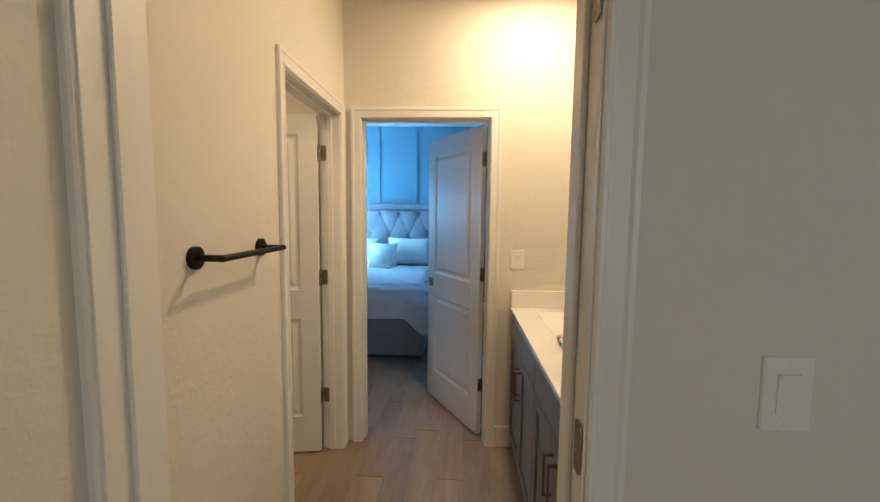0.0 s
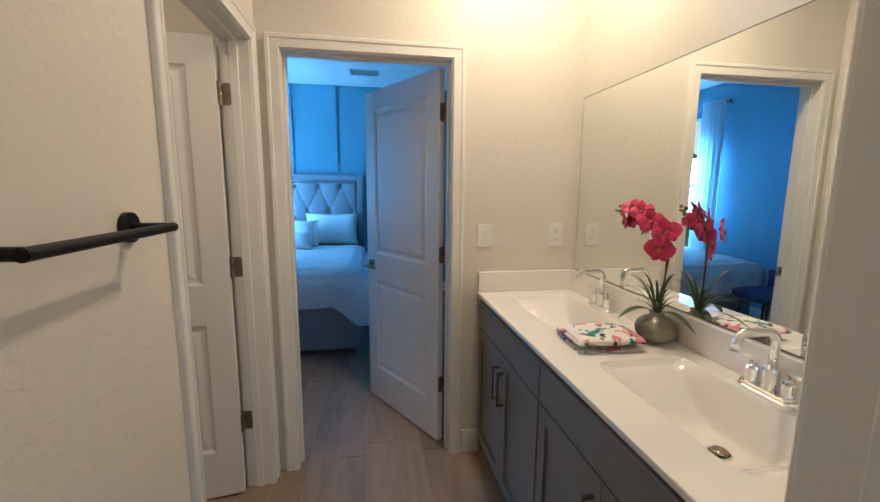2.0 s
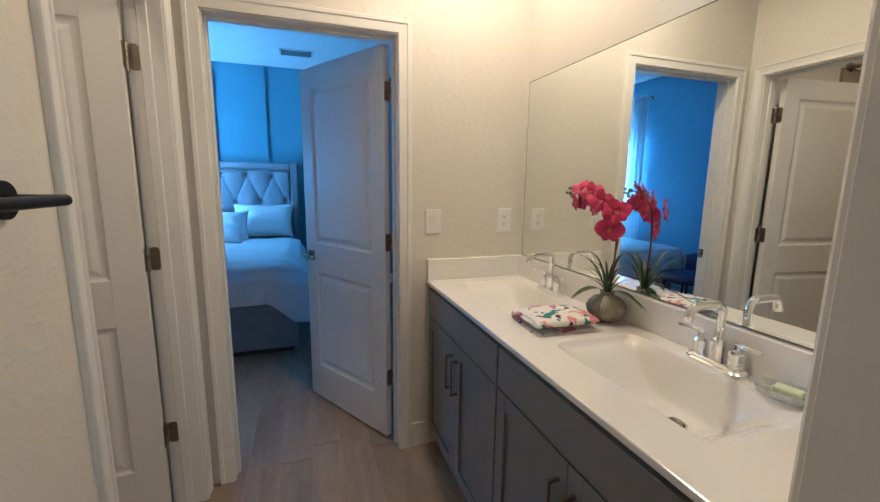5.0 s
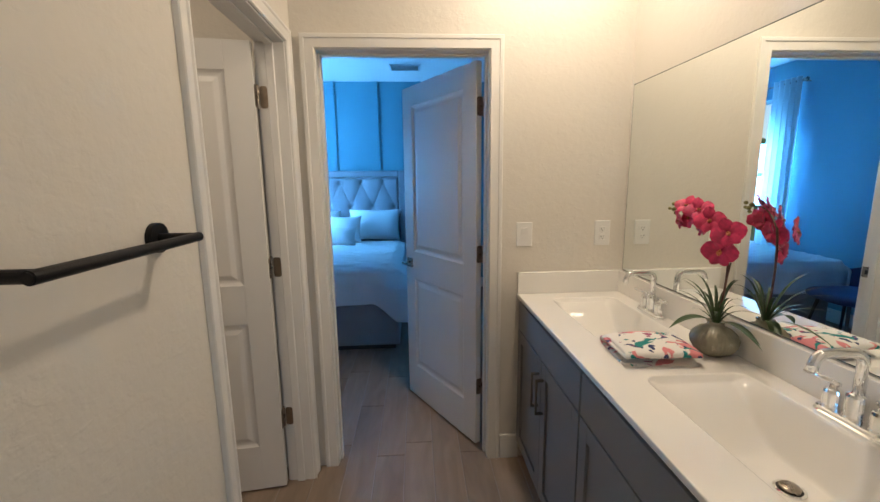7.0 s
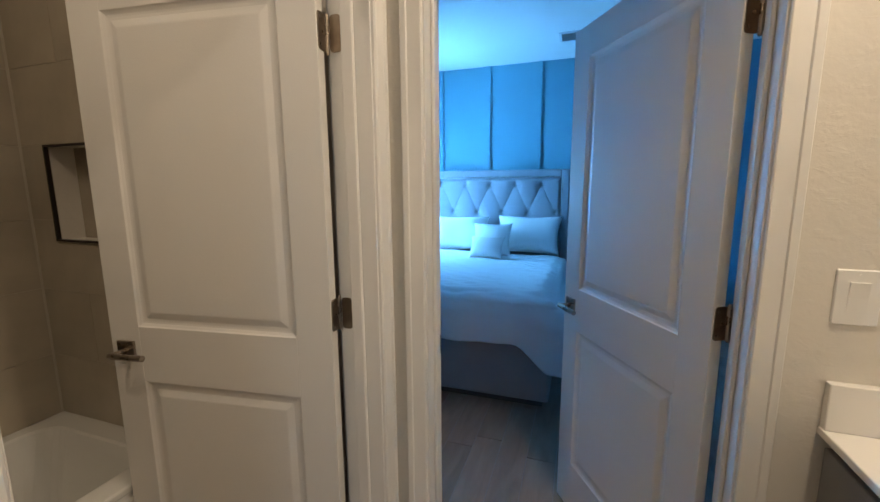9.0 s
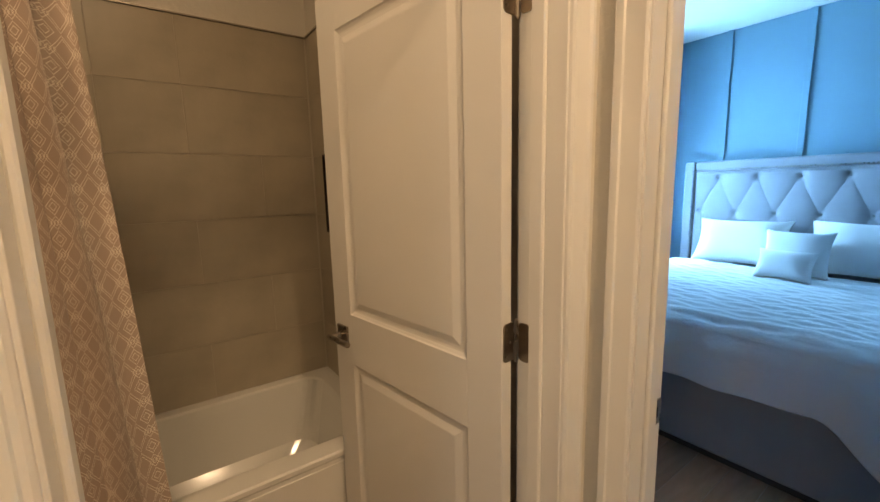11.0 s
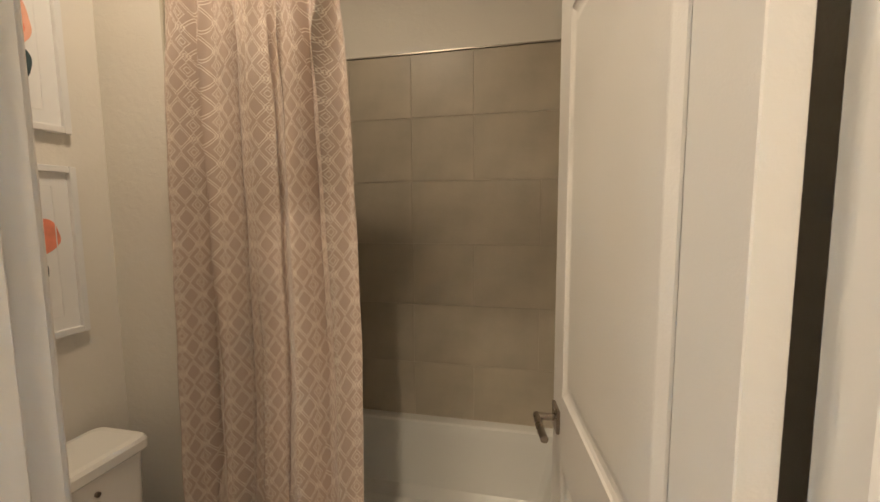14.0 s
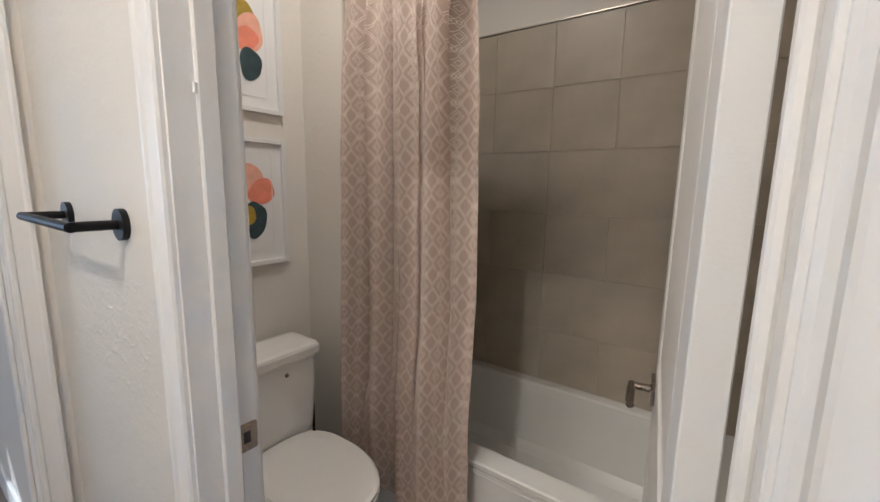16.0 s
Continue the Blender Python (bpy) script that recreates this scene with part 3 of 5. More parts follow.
def faucet(cx, cy):
    f = thing("faucet", (cx, cy, CZ), "polished chrome two-handle faucet standing behind a basin", "faucet", "faucets")
    bm = bmesh.new()
    loft(bm, [rrect(0, 0, 0.027, 0.084, 0.026, 0), rrect(0, 0, 0.027, 0.084, 0.026, 0.006), rrect(0, 0, 0.023, 0.080, 0.0225, 0.009), rrect(0, 0, 0.023, 0.080, 0.0225, 0.015), rrect(0, 0, 0.020, 0.077, 0.0195, 0.018)], True, True)
    part("base_plate", bm, M_CHROME, f)
    for s in (-1, 1):
        h = new("handle")
        h.parent = f
        h.matrix_basis = pose(0, s * 0.051, 0)
        bm = bmesh.new()
        add_lathe(bm, [(0.020, 0.018), (0.020, 0.022), (0.0185, 0.024), (0.0185, 0.055), (0.0165, 0.062), (0.009, 0.066), (0.0075, 0.074)], n=24)
        part("body", bm, M_CHROME, h, smooth=False)
        bm = bmesh.new()
        add_tube(bm, [(0.0, -s * 0.012, 0.078), (-0.004, s * 0.02, 0.079), (-0.010, s * 0.064, 0.080)], 0.0058, 14)
        part("lever", bm, M_CHROME, h, smooth=True)
    bm = bmesh.new()
    add_lathe(bm, [(0.0215, 0.018), (0.0215, 0.022), (0.020, 0.024), (0.020, 0.070), (0.0185, 0.076), (0.012, 0.079)], n=28)
    part("spout_base", bm, M_CHROME, f)
    bm = bmesh.new()
    pts = [(0, 0, 0.075), (0, 0, 0.145)]
    for k in range(1, 9):
        a = radians(90 * k / 8)
        pts.append((-0.030 + 0.030 * math.cos(a), 0, 0.145 + 0.030 * math.sin(a)))
    pts += [(-0.09, 0, 0.175)]
    for k in range(1, 6):
        a = radians(75 * k / 5)
        pts.append((-0.09 - 0.026 * math.sin(a), 0, 0.149 + 0.026 * math.cos(a)))
    pts.append((-0.121, 0, 0.136))
    add_tube(bm, pts, 0.0115, 18)
    part("spout", bm, M_CHROME, f, smooth=True)


for cx, cy in BAS:
    faucet(0.905, cy - 0.005)

mir = new("mirror")
tagged(mir, "large frameless wall mirror above the vanity", "mirror")
box("glass_backing", (XE - 0.0055, YS + 0.012, 1.0165), (XE - 0.0005, 2.284, 1.890), M_GLASSEDGE, mir)
box("mirror_face", (XE - 0.0060, YS + 0.015, 1.0195), (XE - 0.0050, 2.2805, 1.8865), M_MIRROR, mir)


def wall_plate(name, label, m, w, h, kind):
    t = thing(name, (0, 0, 0), label, "switch" if kind == "switch" else "outlet")
    t.matrix_world = m
    bm = bmesh.new()
    loft(bm, [[(x, -y, z) for x, z, _ in rrect(0, 0, w / 2 - i, h / 2 - i, 0.004, 0)] for i, y in ((0, 0), (0, 0.003), (0.002, 0.0055))], True, True)
    bmesh.ops.recalc_face_normals(bm, faces=bm.faces)
    part("plate", bm, M_PLASTIC, t)
    if kind == "switch":
        bm = bmesh.new()
        r = 0.0165
        vs = [bm.verts.new(p) for p in ((-r, -0.0055, -0.033), (r, -0.0055, -0.033), (r, -0.0055, 0.033), (-r, -0.0055, 0.033), (-r, -0.0065, -0.033), (r, -0.0065, -0.033), (r, -0.0105, 0.033), (-r, -0.0105, 0.033), (-r, -0.0075, 0.0), (r, -0.0075, 0.0))]
        for f in ((4, 5, 9, 8), (8, 9, 6, 7), (0, 1, 5, 4), (2, 3, 7, 6), (1, 2, 6, 9, 5), (3, 0, 4, 8, 7)):
            bm.faces.new([vs[i] for i in f])
        bmesh.ops.recalc_face_normals(bm, faces=bm.faces)
        part("rocker", bm, M_PLASTIC, t)
    else:
        for z in (0.0195, -0.0195):
            bm = bmesh.new()
            add_box(bm, (-0.0165, -0.0075, z - 0.0140), (0.0165, -0.005, z + 0.0140), 0.003, 2)
            s = part("socket", bm, M_PLASTIC, t)
            bm = bmesh.new()
            add_box(bm, (-0.0075, -0.0079, z - 0.002), (-0.0052, -0.0074, z + 0.007))
            add_box(bm, (0.0052, -0.0079, z - 0.001), (0.0072, -0.0074, z + 0.006))
            add_cyl(bm, (0, -0.0079, z - 0.008), (0, -0.0074, z - 0.008), 0.0026, n=10)
            part("slots", bm, M_NEARBLACK, s, "dark socket slots")
    for z in ((0.048, -0.048) if kind == "switch" else (0,)):
        bm = bmesh.new()
        add_cyl(bm, (0, -0.0065, z), (0, -0.005, z), 0.003, n=10)
        part("screw", bm, M_PLASTIC, t)


wall_plate("light_switch", "white rocker light switch on the wall above the vanity", pose(0.462, YN, 1.200), 0.078, 0.118, "switch")
wall_plate("outlet", "white duplex outlet on the wall beside the mirror", pose(0.852, YN, 1.200), 0.078, 0.122, "outlet")
wall_plate("light_switch", "white rocker light switch on the hall wall", pose(0.627, YS - TS, 1.198), 0.078, 0.122, "switch")

# ---- towel bar ----
tb = thing("towel_bar", (XW, 1.044, 1.350), "matte black towel bar on the wall", "towel bar")
for s in (-1, 1):
    bm = bmesh.new()
    add_cyl(bm, (0, s * 0.179, 0), (0.012, s * 0.179, 0), 0.031, n=32)
    part("rose", bm, M_BLACK, tb)
    bm = bmesh.new()
    add_cyl(bm, (0.011, s * 0.179, 0), (0.078, s * 0.179, 0), 0.0095, n=16)
    part("post", bm, M_BLACK, tb)
bm = bmesh.new()
add_cyl(bm, (0.083, -0.192, 0), (0.083, 0.192, 0), 0.0095, n=20)
bmesh.ops.bevel(bm, geom=[e for e in bm.edges if abs(e.verts[0].co.y - e.verts[1].co.y) < 1e-6], offset=0.002, segments=2, affect="EDGES")
part("rail", bm, M_BLACK, tb)

# ---- orchid in a vase ----
M_VASE = mat("glazed_vase", (0.30, 0.275, 0.20), 0.25, vary=0.15, vary_scale=30, Coat_Weight=0.4)
M_GREEN = mat("orchid_leaf", (0.045, 0.085, 0.03), 0.4, vary=0.2, vary_scale=30)
M_STEM = mat("orchid_stem", (0.12, 0.05, 0.035), 0.5, vary=0.2, vary_scale=60)
M_BUD = mat("orchid_bud", (0.22, 0.20, 0.06), 0.5, vary=0.2, vary_scale=80)
M_PETAL = mat("orchid_petal", (0.62, 0.03, 0.12), 0.5, vary=0.35, vary_scale=45, obrand=0.15, Sheen_Weight=0.2)
M_LIP = mat("orchid_lip", (0.55, 0.16, 0.06), 0.5, vary=0.2, vary_scale=90)
VX, VY = 0.872, 1.535
orch = thing("orchid", (VX, VY, CZ), "pink silk orchid in a ribbed grey-green vase on the countertop", "plant")
bm = bmesh.new()
prof = [(0.030, 0.0), (0.034, 0.003), (0.052, 0.016), (0.063, 0.036), (0.066, 0.052), (0.060, 0.070), (0.044, 0.086), (0.026, 0.095), (0.023, 0.102), (0.026, 0.110), (0.023, 0.110), (0.019, 0.100), (0.0, 0.098)]
n = 108
rings = []
for r, z in prof:
    ring = []
    for k in range(n):
        a = 6.28319 * k / n
        rr = r * (1 + (0.045 * math.cos(a * 36) if 0.005 < z < 0.09 and r > 0.03 else 0))
        ring.append((rr * math.cos(a), rr * math.sin(a), z))
    rings.append(ring)
loft(bm, rings[:-1], True, True)
part("vase", bm, M_VASE, orch, smooth=True)


def blade(bm, pts, widths, fold=0.25):
    """A long leaf along points, folded a little along its middle."""
    pts = [Vector(p) for p in pts]
    rows = []
    for i, p in enumerate(pts):
        d = (pts[min(i + 1, len(pts) - 1)] - pts[max(0, i - 1)]).normalized()
        side = d.cross(Vector((0, 0, 1)))
        side = side.normalized() if side.length > 0.05 else Vector((1, 0, 0))
        up = side.cross(d)
        w = widths[i]
        rows.append([bm.verts.new(p - side * w + up * w * fold), bm.verts.new(p), bm.verts.new(p + side * w + up * w * fold)])
    for a, c in zip(rows, rows[1:]):
        bm.faces.new((a[0], a[1], c[1], c[0])), bm.faces.new((a[1], a[2], c[2], c[1]))


def bez(a, b_, c, n=9):
    a, b_, c = Vector(a), Vector(b_), Vector(c)
    return [a * (1 - t) ** 2 + b_ * 2 * t * (1 - t) + c * t * t for t in [i / (n - 1) for i in range(n)]]


rng = random.Random(11)
for k in range(15):
    a = 2.399 * k + rng.uniform(-0.3, 0.3)
    ln, lift = rng.uniform(0.09, 0.17), rng.uniform(0.09, 0.18)
    dx, dy = math.cos(a), math.sin(a)
    dx *= 0.85 if dx < 0 else 0.46
    end = (dx * ln, dy * ln, 0.105 + lift * rng.uniform(0.6, 1.0))
    bm = bmesh.new()
    blade(bm, bez((dx * 0.008, dy * 0.008, 0.100), (dx * ln * 0.35, dy * ln * 0.35, 0.105 + lift * 0.8), end), [0.0035, 0.0045, 0.005, 0.005, 0.0045, 0.004, 0.003, 0.002, 0.0006])
    part("leaf", bm, M_GREEN, orch)
for end, mid, w in (((-0.130, 0.030, 0.080), (-0.065, 0.015, 0.150), 0.019), ((-0.02, -0.20, 0.095), (-0.01, -0.09, 0.15), 0.006), ((0.055, -0.11, 0.07), (0.02, -0.05, 0.14), 0.016), ((-0.10, -0.02, 0.16), (-0.05, 0.0, 0.16), 0.005)):
    bm = bmesh.new()
    blade(bm, bez((0, 0, 0.100), mid, end, 11), [w * s for s in (0.25, 0.4, 0.6, 0.8, 0.95, 1, 1, 0.92, 0.75, 0.45, 0.05)], 0.15)
    part("leaf", bm, M_GREEN, orch)
spine = bez((0.0, 0.0, 0.095), (0.012, -0.035, 0.30), (0.0, 0.0, 0.40), 8) + bez((0.0, 0.005, 0.405), (-0.02, 0.06, 0.475), (-0.05, 0.165, 0.455), 9)
bm = bmesh.new()
add_tube(bm, spine, [0.0032] * 8 + [0.0028 - 0.0002 * i for i in range(9)], 8)
part("stem", bm, M_STEM, orch, smooth=True)
bm = bmesh.new()
add_tube(bm, [(0.003, 0.002, 0.095), (0.004, -0.012, 0.20), (0.010, -0.022, 0.30)], 0.0022, 8)
part("stake", bm, M_STEM, orch, smooth=True)


def petal(bm, m, ln, wd):
    rows = []
    for i in range(7):
        t = i / 6
        w = wd * math.sin(math.pi * min(0.97, 0.08 + 0.90 * t)) ** 0.65
        y = ln * t
        rows.append([bm.verts.new(m @ Vector((s * w, y, 0.10 * ln * math.sin(3.0 * t) - 0.22 * abs(s) * w + 0.003 * math.sin(9 * t + 5 * s)))) for s in (-1, -0.5, 0, 0.5, 1)])
    for a, c in zip(rows, rows[1:]):
        for k in range(4):
            bm.faces.new((a[k], a[k + 1], c[k + 1], c[k]))


def flower(place, facing, size, spin):
    fl = new("flower")
    fl.parent = orch
    f = Vector(facing).to_track_quat("Z", "Y").to_matrix().to_4x4()
    fl.matrix_basis = Matrix.Translation(place) @ f @ pose(0, 0, 0, 0, 0, spin)
    for k, (ang, ln, wd) in enumerate(((0, 1.0, 0.42), (95, 1.05, 0.62), (-95, 1.05, 0.62), (155, 0.95, 0.40), (-155, 0.95, 0.40))):
        bm = bmesh.new()
        petal(bm, pose(0, 0, 0.001 * k, 10, 0, ang), 1.12 * size * ln, 1.12 * size * wd)
        part("petal", bm, M_PETAL, fl, smooth=True)
    bm = bmesh.new()
    for s in (-1, 1):
        petal(bm, pose(s * 0.002, 0, 0.004, 60, s * 25, 180 + s * 20), size * 0.40, size * 0.16)
    bmesh.ops.create_uvsphere(bm, u_segments=10, v_segments=7, radius=size * 0.10, matrix=Matrix.Translation((0, 0, size * 0.13)))
    part("lip", bm, M_LIP, fl, smooth=True)


for place, facing, size, spin in (
        ((-0.012, -0.004, 0.335), (-0.8, -0.5, -0.15), 0.045, 0), ((-0.02, -0.035, 0.395), (-0.6, -0.8, 0.1), 0.040, 20), ((0.0, 0.012, 0.385), (-0.9, 0.1, 0.0), 0.040, -15),
        ((-0.03, 0.030, 0.425), (-0.7, -0.7, 0.2), 0.038, 10), ((-0.015, 0.065, 0.410), (-0.8, 0.2, 0.1), 0.038, -30), ((-0.035, 0.075, 0.455), (-0.6, -0.6, 0.4), 0.036, 15),
        ((-0.04, 0.105, 0.430), (-0.8, -0.1, 0.0), 0.036, 40), ((-0.045, 0.118, 0.465), (-0.6, -0.4, 0.5), 0.033, -10), ((-0.05, 0.140, 0.420), (-0.7, 0.2, -0.2), 0.030, 25)):
    flower(place, facing, size, spin)
for place, r in (((-0.05, 0.160, 0.462), 0.0085), ((-0.052, 0.176, 0.450), 0.0075), ((-0.048, 0.185, 0.468), 0.0065), ((-0.055, 0.195, 0.452), 0.0055), ((-0.05, 0.168, 0.438), 0.006)):
    bm = bmesh.new()
    bmesh.ops.create_uvsphere(bm, u_segments=12, v_segments=8, radius=r, matrix=Matrix.Translation(place) @ Matrix.Diagonal((1, 1.25, 1, 1)))
    part("bud", bm, M_BUD, orch, smooth=True)

# ---- folded towel ----
M_TOWEL = mat("floral_towel", (0.82, 0.79, 0.74), 0.9, grain=0.25, grain_scale=700)
n_, l_ = M_TOWEL.node_tree.nodes, M_TOWEL.node_tree.links
tc = n_.new("ShaderNodeTexCoord")
base = n_["Principled BSDF"].inputs["Base Color"]
prev = (0.82, 0.79, 0.74)
prev_out = None
for i, (col, sc, th, off) in enumerate((((0.74, 0.26, 0.28), 13.0, 0.61, 0.0), ((0.02, 0.24, 0.23), 14.0, 0.67, 7.3), ((0.04, 0.05, 0.14), 22.0, 0.655, 3.1), ((0.40, 0.12, 0.22), 26.0, 0.66, 12.2))):
    mp = n_.new("ShaderNodeMapping")
    mp.inputs["Location"].default_value = (off, off * 0.7, off * 1.3)
    l_.new(tc.outputs["Object"], mp.inputs[0])
    nz = n_.new("ShaderNodeTexNoise")
    nz.inputs["Scale"].default_value, nz.inputs["Detail"].default_value, nz.inputs["Distortion"].default_value = sc, 2.0, 0.9
    l_.new(mp.outputs[0], nz.inputs["Vector"])
    mr = n_.new("ShaderNodeMapRange")
    mr.inputs[1].default_value, mr.inputs[2].default_value = th - 0.02, th
    l_.new(nz.outputs[0], mr.inputs[0])
    mx = n_.new("ShaderNodeMix")
    mx.data_type = "RGBA"
    l_.new(mr.outputs[0], mx.inputs[0])
    if prev_out:
        l_.new(prev_out, mx.inputs[6])
    else:
        mx.inputs[6].default_value = (*prev, 1)
    mx.inputs[7].default_value = (*col, 1)
    prev_out = mx.outputs[2]
l_.new(prev_out, base)
tow = thing("towel", (0.668, 1.548, CZ + 0.001), "folded white floral print towel on the countertop", "towel", turn=-4)
# one long sheet folded back and forth, four layers high
hw, hl = 0.116, 0.088
path = []
lay = [0.004, 0.022, 0.042]
for i, z in enumerate(lay):
    span = hl - 0.006 * (i % 2)
    seq = [-span, -span * 0.5, 0, span * 0.5, span] if i % 2 == 0 else [span, span * 0.5, 0, -span * 0.5, -span]
    for y in seq:
        path.append((y, z + 0.0022 * math.sin(9 * y + i) + (0.004 * (1 - abs(y) / hl) if i == 2 else 0)))
    if i < 2:
        s = 1 if i % 2 == 0 else -1
        zz = (z + lay[i + 1]) / 2
        path += [(s * (hl + 0.006), z + 0.003), (s * (hl + 0.009), zz), (s * (hl + 0.006), lay[i + 1] - 0.003)]
bm = bmesh.new()
rows = []
M_ = 12
for k in range(M_ + 1):
    x = -hw + 2 * hw * k / M_
    rows.append([bm.verts.new((x + 0.004 * math.sin(6 * z * 30 + y * 14) * (abs(x) / hw) ** 3, y * (1 - 0.02 * (k % 2)), z * (1 + 0.16 * (1 - (x / hw) ** 2) * (1 - (y / 0.13) ** 2)) * (1 - 0.10 * (x / hw) ** 4) + 0.0018 * math.sin(31 * x + 17 * y))) for y, z in path])
for a, c in zip(rows, rows[1:]):
    for i in range(len(path) - 1):
        bm.faces.new((a[i], a[i + 1], c[i + 1], c[i]))
sh = part("towel_cloth", bm, M_TOWEL, tow, smooth=True)
so = sh.modifiers.new("thick", "SOLIDIFY")
so.thickness, so.offset = 0.0125, 1
ss = sh.modifiers.new("soft", "SUBSURF")
ss.levels = ss.render_levels = 2

# ---- soap dish ----
M_CRYSTAL = mat("pressed_glass", (0.95, 0.97, 0.95), 0.12, Transmission_Weight=0.55, IOR=1.3)
M_SOAP = mat("green_soap", (0.64, 0.75, 0.52), 0.45)
sd = thing("soap_dish", (0.895, 0.965, CZ), "clear pressed glass soap dish beside the basin", "soap dish", turn=10)
bm = bmesh.new()
n = 64


def oval(s, z, rip=0.0):
    return [(0.045 * s * math.cos(6.28319 * k / n) * (1 + rip * math.cos(6.28319 * k * 16 / n)), 0.068 * s * math.sin(6.28319 * k / n) * (1 + rip * math.cos(6.28319 * k * 16 / n)), z) for k in range(n)]


loft(bm, [oval(0.70, 0.0), oval(0.78, 0.004, 0.01), oval(0.95, 0.016, 0.03), oval(1.0, 0.023, 0.035), oval(0.95, 0.0235, 0.03), oval(0.75, 0.008, 0.01), oval(0.4, 0.0065)], True, True)
part("dish", bm, M_CRYSTAL, sd)
soap = thing("soap", (0.898, 0.962, CZ + 0.010), "pale green bar of soap lying in the glass dish", "soap", turn=14)
bm = bmesh.new()
add_box(bm, (-0.018, -0.028, 0), (0.018, 0.028, 0.015), 0.005, 3)
part("soap_bar", bm, M_SOAP, soap, smooth=False)

# ---- tub room ----
tub = thing("bathtub", (0, 0, 0), "white alcove bathtub with a plain apron", "bathtub")
cx, cy = (TXW + WINGX) / 2, (WINGY + YN) / 2
hx, hy = (WINGX - TXW) / 2, (YN - WINGY) / 2
bm = bmesh.new()
RIM = 0.452
loft(bm, [rrect(cx, cy, hx - 0.004, hy - 0.002, 0.004, 0.0), rrect(cx, cy, hx - 0.004, hy - 0.002, 0.004, RIM - 0.030), rrect(cx, cy, hx, hy - 0.001, 0.006, RIM - 0.022), rrect(cx, cy, hx, hy - 0.001, 0.008, RIM - 0.006), rrect(cx, cy, hx - 0.006, hy - 0.004, 0.010, RIM),
         rrect(cx - 0.015, cy, hx - 0.075, hy - 0.085, 0.10, RIM), rrect(cx - 0.015, cy, hx - 0.084, hy - 0.094, 0.10, RIM - 0.007), rrect(cx - 0.015, cy, hx - 0.090, hy - 0.105, 0.10, RIM - 0.05), rrect(cx - 0.015, cy, hx - 0.115, hy - 0.16, 0.11, 0.14), rrect(cx - 0.015, cy, hx - 0.150, hy - 0.21, 0.11, 0.095), rrect(cx - 0.015, cy, hx - 0.22, hy - 0.30, 0.10, 0.085)], False, True)
part("shell", bm, M_TUB, tub, smooth=False)
bm = bmesh.new()
add_box(bm, (WINGX - 0.005, WINGY + 0.04, 0.03), (WINGX - 0.001, YN - 0.04, RIM - 0.045), 0.0015)
part("apron", bm, M_TUB, tub)
bm = bmesh.new()
add_lathe(bm, [(0.034, 0), (0.034, 0.003), (0.026, 0.004), (0.0, 0.002)], (cx - 0.015, WINGY + 0.36, 0.0865))
part("drain", bm, M_CHROME, tub, "chrome tub drain")
bm = bmesh.new()
add_cyl(bm, (cx - 0.015, WINGY + 0.112, 0.33), (cx - 0.015, WINGY + 0.135, 0.325), 0.036, n=24)
part("overflow_plate", bm, M_CHROME, tub, "chrome overflow plate")

M_TILE = mat("wall_tile", (0.46, 0.405, 0.315), 0.38, grain=0.05, grain_scale=60, vary=0.12, vary_scale=5, obrand=0.05)
M_SCHLUTER = mat("edge_strip", (0.40, 0.36, 0.30), 0.35, 0.8)
ZR = (0.455, 0.726, 1.020, 1.313, 1.607, 1.900, 2.183)

# shower curtain, rod and rings
RODZ, RODX = 2.200, -1.530
rod = thing("curtain_rod", (0, 0, 0), "brushed metal shower curtain rod between the tiled walls", "curtain rod")
bm = bmesh.new()
add_cyl(bm, (RODX, WINGY + 0.0, RODZ), (RODX, YN, RODZ), 0.0125, n=18)
part("rod", bm, M_NICKEL, rod)
for y, s in ((YN, -1),):
    bm = bmesh.new()
    add_cyl(bm, (RODX, y, RODZ), (RODX, y + s * 0.012, RODZ), 0.032, n=24)
    add_cyl(bm, (RODX, y + s * 0.012, RODZ), (RODX, y + s * 0.035, RODZ), 0.018, n=24)
    part("flange", bm, M_NICKEL, rod)

M_CURT = mat("curtain_fabric", (0.33, 0.235, 0.185), 0.62, grain=0.08, grain_scale=900, Sheen_Weight=0.3)
n_, l_ = M_CURT.node_tree.nodes, M_CURT.node_tree.links
uv = n_.new("ShaderNodeUVMap")
sep = n_.new("ShaderNodeSeparateXYZ")
l_.new(uv.outputs[0], sep.inputs[0])


def mth(op, a, b_=None, c=None):
    m = n_.new("ShaderNodeMath")
    m.operation = op
    for i, v in enumerate((a, b_, c)):
        if v is None:
            continue
        if isinstance(v, (int, float)):
            m.inputs[i].default_value = v
        else:
            l_.new(v, m.inputs[i])
    return m.outputs[0]


def ring(pu, pv, ou, ov, radii, wid, asp=1.0):
    """Thin diamond outlines on a lattice."""
    a = mth("ABSOLUTE", mth("SUBTRACT", mth("FRACT", mth("ADD", mth("DIVIDE", sep.outputs[0], pu), ou)), 0.5))
    b_ = mth("ABSOLUTE", mth("SUBTRACT", mth("FRACT", mth("ADD", mth("DIVIDE", sep.outputs[1], pv), ov)), 0.5))
    d = mth("ADD", a, mth("MULTIPLY", b_, asp))
    out = None
    for r in radii:
        s = mth("LESS_THAN", mth("ABSOLUTE", mth("SUBTRACT", d, r)), wid)
        out = s if out is None else mth("MAXIMUM", out, s)
    return out


